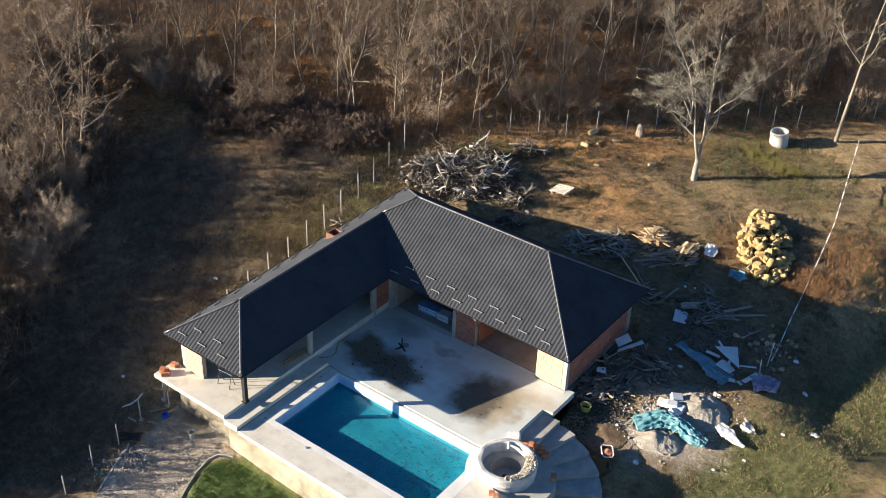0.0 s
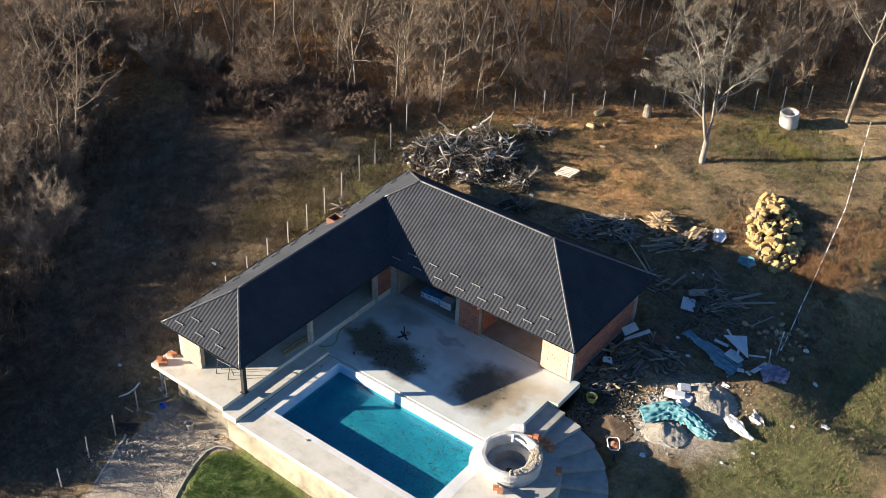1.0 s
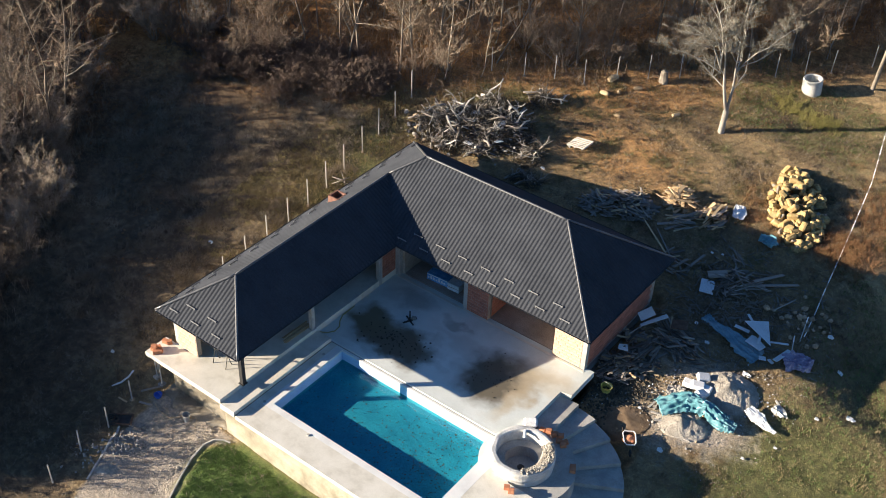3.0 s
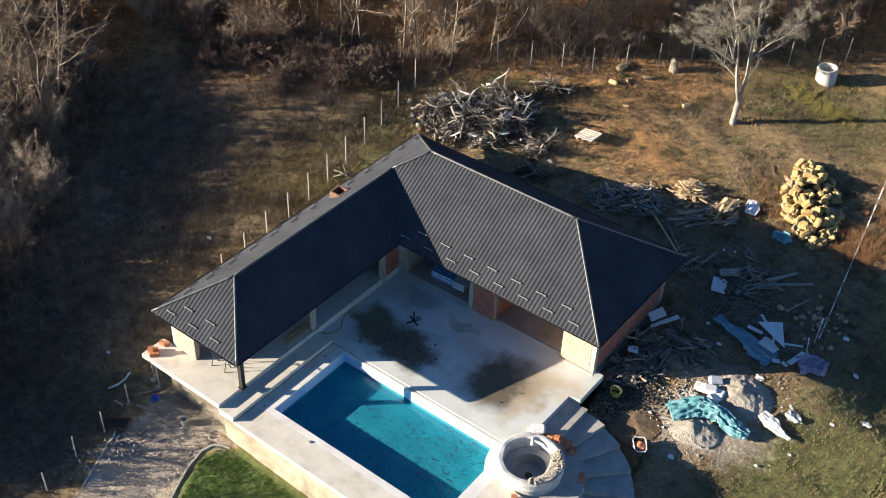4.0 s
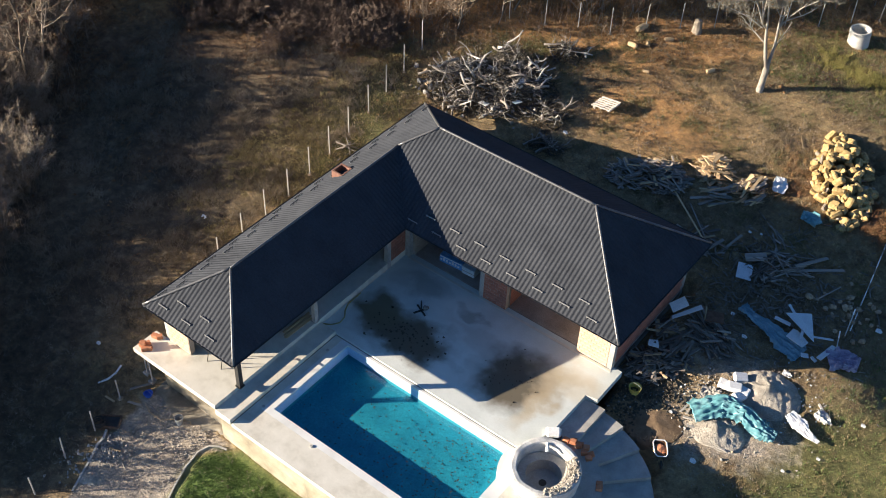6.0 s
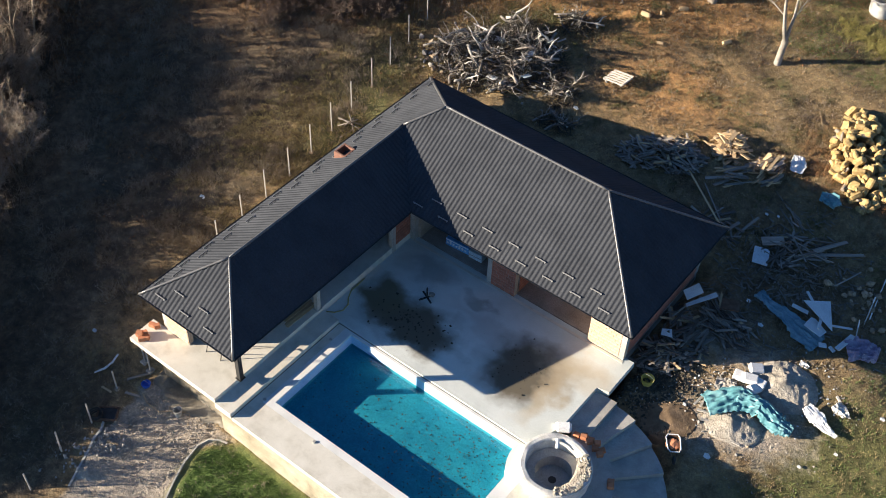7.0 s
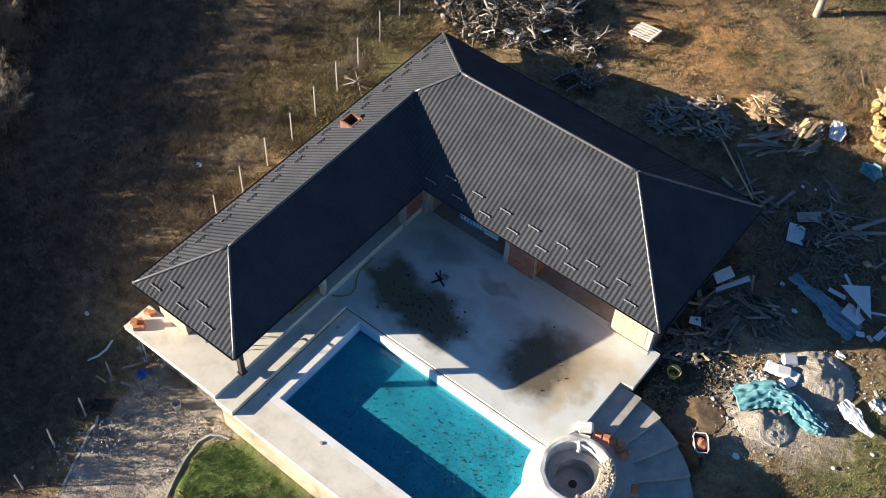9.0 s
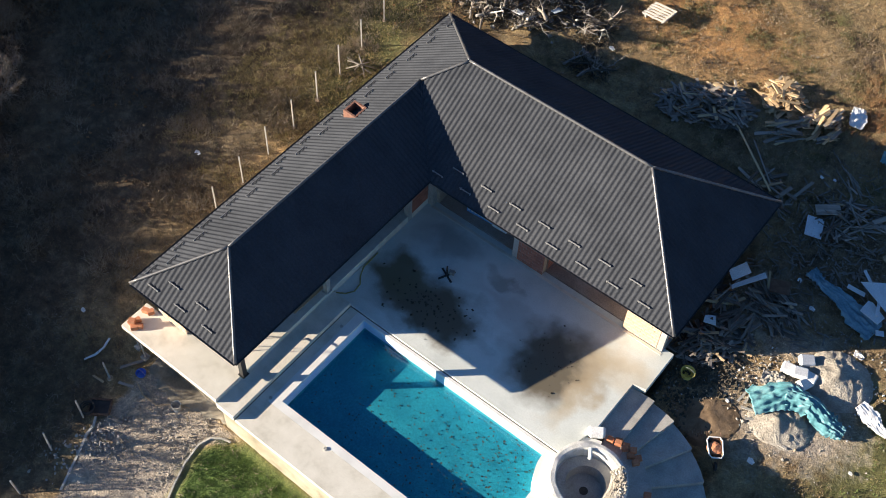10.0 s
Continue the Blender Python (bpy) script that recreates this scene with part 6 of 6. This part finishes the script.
def box_area(x0, x1, y0, y1, keep=lambda x, y: True):
    def pick(r):
        x, y = r.uniform(x0, x1), r.uniform(y0, y1)
        return (x, y) if clear(x, y) and keep(x, y) and noise.noise((x * 0.35, y * 0.35, 3.0)) > r.uniform(-0.5, 0.35) else (None, None)
    return pick


yard = lambda x, y: not (0.6 < x < 5.2 and y < -19) and not (19 < x < 24 and -7.5 < y < -2.5)
tufts("dry_grass", M_DRY, "dry yellow-brown grass tussocks", "grass", 17000, box_area(-20, 30, -30, 24, lambda x, y: yard(x, y) and (x > -5 or (x * 7.3 + y * 3.1) % 1 < 0.25) and edge(x, y) < 3 and not (x > 4.5 and y < -19) and not (x < 0.6 and y < -19)), 0.2, 1, 4, 0.012)
tufts("weeds", M_BELT, "brown dead weeds in the meadow", "weeds", 8000, box_area(-20, 0, -30, 8, lambda x, y: yard(x, y)), 0.42, 2, 4, 0.010, 0.6)
tufts("pale_weeds", M_TWIGP, "pale dry weed stalks in the meadow", "weeds", 7000, box_area(-20, 24, -28, 20, lambda x, y: yard(x, y) and (x > -4 or (x * 7.3 + y * 3.1) % 1 < 0.3) and edge(x, y) < 1), 0.26, 12, 4, 0.011, 0.8)
tufts("leaf_litter_blades", M_LEAF, "orange-brown dead ferns and leaves", "leaves", 9000, box_area(-22, 22, -10, 32, lambda x, y: -4 < edge(x, y) < 14), 0.15, 3, 5, 0.02, 1.0)
def cluster(cx, cy, sx, sy):
    return lambda r: (r.normal(cx, sx), r.normal(cy, sy))


tufts("fence_grass", M_STRAW, "straw-coloured grass along the fence", "grass", 3800, box_area(-6.5, -0.9, -12, 5.5, lambda x, y: edge(x, y) < 0.5), 0.22, 45, 5, 0.012, 0.7)
# tussocks of pale weeds standing in clumps in the meadow
rc = random.Random(19)
hubs = [(rc.uniform(-17, -2.5), rc.uniform(-19, 1.5)) for i in range(150)]


def clumps(r):
    x0, y0 = hubs[int(r.integers(len(hubs)))]
    x, y = r.normal(x0, 0.28), r.normal(y0, 0.28)
    return (x, y) if clear(x, y) and edge(x, y) < 0.5 else (None, None)


tufts("pale_tussocks", M_GREYW, "grey-brown dry weed tussocks in the meadow", "weeds", 5200, clumps, 0.45, 44, 5, 0.011, 0.7)
M_OLIVE = shades("olive_weeds", (0.085, 0.085, 0.032), (0.14, 0.135, 0.052), (0.21, 0.195, 0.085), 0.5, 6, rough=0.95, relief=0)
sunny = [(rc.uniform(1, 24), rc.uniform(1.5, 21)) for i in range(210)] + [(rc.uniform(-2.5, 4), rc.uniform(5.5, 9.5)) for i in range(35)] + [(rc.uniform(12, 18), rc.uniform(15, 22)) for i in range(30)]


def sunny_clumps(r):
    x0, y0 = sunny[int(r.integers(len(sunny)))]
    x, y = r.normal(x0, 0.3), r.normal(y0, 0.3)
    return (x, y) if clear(x, y) and edge(x, y) < 0.5 else (None, None)


tufts("olive_weeds", M_OLIVE, "olive-green low weeds in clumps on the slope", "weeds", 5200, sunny_clumps, 0.2, 46, 5, 0.012, 0.9)
rc.shuffle(sunny)
sunny = [(x + 1.7, y - 0.9) for x, y in sunny[:120]]
tufts("russet_weeds", M_PURP, "russet-brown dead weeds in clumps on the slope", "weeds", 2600, sunny_clumps, 0.24, 47, 5, 0.011, 0.9)
tufts("rusty_bracken", M_LEAF, "rusty brown dead bracken near the logs", "bracken", 300, cluster(22.3, 8.3, 0.9, 0.9), 0.5, 21, 6, 0.014, 0.6)
tufts("rusty_bracken", M_LEAF, "rusty brown dead bracken on the slope", "bracken", 380, cluster(23.3, 12.5, 1.3, 2.2), 0.5, 22, 6, 0.014, 0.6)
tufts("rusty_bracken", M_LEAF, "rusty brown bracken round the log heap", "bracken", 260, cluster(17.6, 8.6, 0.9, 1.2), 0.35, 23, 6, 0.014, 0.6)
tufts("yellow_weeds", M_YGREEN, "yellow-green weeds near the concrete ring", "weeds", 130, cluster(16.7, 18.0, 0.6, 0.5), 0.4, 24, 7, 0.016, 0.7)
tufts("yellow_weeds", M_YGREEN, "yellow-green weeds near the forked tree", "weeds", 160, cluster(14.6, 18.4, 0.8, 0.5), 0.35, 25, 7, 0.016, 0.7)
tufts("green_grass", M_GRASS, "short green grass", "grass", 6000, box_area(11, 30, -12, 22, lambda x, y: yard(x, y) and (x > 23.5 or y > 15)), 0.14, 4, 4, 0.014, 0.4)
tufts("lawn_grass", M_GRASS, "bright green lawn grass", "grass", 17000, lambda r: ((lambda x, y: (x, y) if x > 4.75 + max(0, -(y + 20.6)) * 0.36 and (y < -20.6 or x > 5.0) else (None, None))(r.uniform(4.7, 13), r.uniform(-27, -19.8))), 0.085, 5, 5, 0.012, 0.6)


def scatter(name, mat, label, category, count, area, sizes, seed):
    r = np.random.default_rng(seed)
    m_ = Mesh()
    got = 0
    while got < count:
        x, y = area(r)
        if x is None:
            continue
        got += 1
        s = r.uniform(*sizes)
        p = Vector((x, y, at(x, y) + s * 0.2))
        e = [Vector(r.normal(0, 1, 3)).normalized() * s for i in range(3)]
        m_.add([p + e[0], p + e[1], p + e[2], p - (e[0] + e[1] + e[2]) * 0.6], ((0, 1, 2), (0, 3, 1), (1, 3, 2), (2, 3, 0)))
    tagged(part(name, m_, mat), label, category, kind="stuff")


scatter("pale_chips", M_PLANKF, "pale wood chips and twigs strewn on the meadow", "chips", 9500, box_area(2, 24, 2, 20, lambda x, y: edge(x, y) < 1), (0.015, 0.055), 1)
scatter("fallen_leaves", M_LEAF, "fallen orange leaves", "leaves", 9000, box_area(-22, 22, -16, 34, lambda x, y: edge(x, y) > -7), (0.04, 0.11), 2)
scatter("gravel_stones", M_STONE, "loose pale gravel stones", "gravel", 3500, lambda r: (r.uniform(1.4, 4.6), r.uniform(-29, -19.6)), (0.015, 0.06), 3)
scatter("site_rubble", M_STONE, "small pale building rubble on the dirt", "rubble", 2600, box_area(16.6, 25, -9.5, 5), (0.015, 0.055), 4)
scatter("dirt_clods", M_TANSTONE, "small brown clods", "soil", 3000, box_area(5, 27, -10, 14), (0.012, 0.04), 5)

stone_heap(21.9, -3.8, 0.7, 0.6, 130, (0.03, 0.11), "pebbles on the sand heap", 31, (0, 2))
for i, (x, y, z, t) in enumerate(((0.6, 5.0, 0.6, 20), (2.6, 4.9, 0.75, 60), (1.9, 2.6, 0.5, 10), (3.3, 3.6, 0.6, 80), (0.2, 3.6, 0.6, 45))):
    panel(x, y, z, [(-0.28, -0.14), (0.24, -0.18), (0.3, 0.12), (-0.22, 0.16)], M_PANEL if i % 2 else M_WHITE, (18 - 9 * i, 10 * i - 20), t, "rubbish_panel", "pale broken sheet among the branches", "panel")
stone_heap(21.1, -6.8, 0.7, 0.5, 90, (0.03, 0.09), "pebbles on the covered sand heap", 32, (0, 2))
stone_heap(19.9, -4.9, 0.5, 0.4, 70, (0.05, 0.16), "pale lumps of mortar by the foam blocks", 33, (0, 2))

# splinters and small wreckage strewn over the work yard
rs = random.Random(52)
split, wreck, dark_bits = Mesh(), Mesh(), Mesh()
for i in range(520):
    x, y = rs.gauss(19.2, 2.2), rs.gauss(1.2, 2.2)
    if x < 16.3 or y < -4.5:
        continue
    l_, w = rs.uniform(0.12, 0.6), rs.uniform(0.012, 0.035)
    split.box(-l_ / 2, -w, -0.012, l_ / 2, w, 0.012, pose(x, y, at(x, y) + rs.uniform(0.03, 0.08), 0, rs.gauss(0, 8), rs.uniform(0, 180)))
for i in range(210):
    k = i % 3
    x, y = (rs.gauss(17.5, 0.6), rs.gauss(-7.0, 0.8)) if k == 0 else (rs.gauss(19.9, 0.7), rs.gauss(-5.9, 0.9)) if k == 1 else (rs.gauss(22.6, 0.9), rs.gauss(-3.6, 1.2))
    if x < 16.7:
        continue
    q = rs.uniform(0.012, 0.042)
    wreck.box(-q, -q * 0.7, -q * 0.4, q, q * 0.7, q * 0.4, pose(x, y, at(x, y) + q * 0.4, rs.uniform(-30, 30), rs.uniform(-30, 30), rs.uniform(0, 360)))
# small rubble in the dark wet-mud colour
for i in range(900):
    x, y = rs.gauss(17.6, 0.75), rs.gauss(-6.9, 0.95)
    if x < 16.65:
        continue
    q = rs.uniform(0.02, 0.07)
    dark_bits.box(-q, -q * 0.7, -q * 0.5, q, q * 0.7, q * 0.5, pose(x, y, at(x, y) + q * 0.4, rs.uniform(-40, 40), rs.uniform(-40, 40), rs.uniform(0, 360)))
tagged(part("splinters", split, M_PLANK), "grey wood splinters strewn over the work yard", "splinters", kind="stuff")
tagged(part("wreckage", wreck, M_PANEL), "small white plaster and foam crumbs on the dirt", "crumbs", kind="stuff")
tagged(part("dark_rubble", dark_bits, M_WET), "dark wet rubble beside the stairs", "rubble", kind="stuff")
for x, y, t, l_ in ((19.95, -6.75, 20, 0.9), (20.2, -7.0, 35, 0.75), (19.35, -6.5, 85, 0.6), (19.55, -6.45, 95, 0.55), (24.2, -3.1, -38, 1.1), (21.5, -7.3, 10, 0.4)):
    ob = thing("loose_board", pose(x, y, at(x, y) + 0.07, 0, 3, t), "short pale board beside the sand", "board", "sand boards")
    part("board", PALE_P[0], None, ob, m=Matrix.Diagonal((l_, 0.11, 0.035, 1)))

# poles stacked on end behind the chimney
poles = thing("pole_stack", pose(-1.9, -4.0, at(-1.9, -4.0)), "bare peeled poles propped against each other by the fence", "poles")
for dx, dy, ex, ey, h_ in ((-0.5, -0.3, 0.35, 0.3, 0.9), (0.5, -0.2, -0.3, 0.35, 1.0), (-0.2, 0.6, 0.2, -0.5, 0.8), (-0.9, 0.2, 0.7, 0.0, 0.35), (0.1, -0.8, 0.3, 0.8, 0.3), (0.6, 0.5, -0.5, -0.2, 0.6)):
    z0 = at(-1.9 + dx, -4.0 + dy) - at(-1.9, -4.0)
    part("pole", Mesh().tube([(dx, dy, z0), ((dx + ex) / 2 + 0.05, (dy + ey) / 2, z0 + h_ * 0.3), (ex, ey, z0 + h_ * 0.55)], [0.04, 0.034, 0.026], 6), M_PLANK, poles, smooth=True)
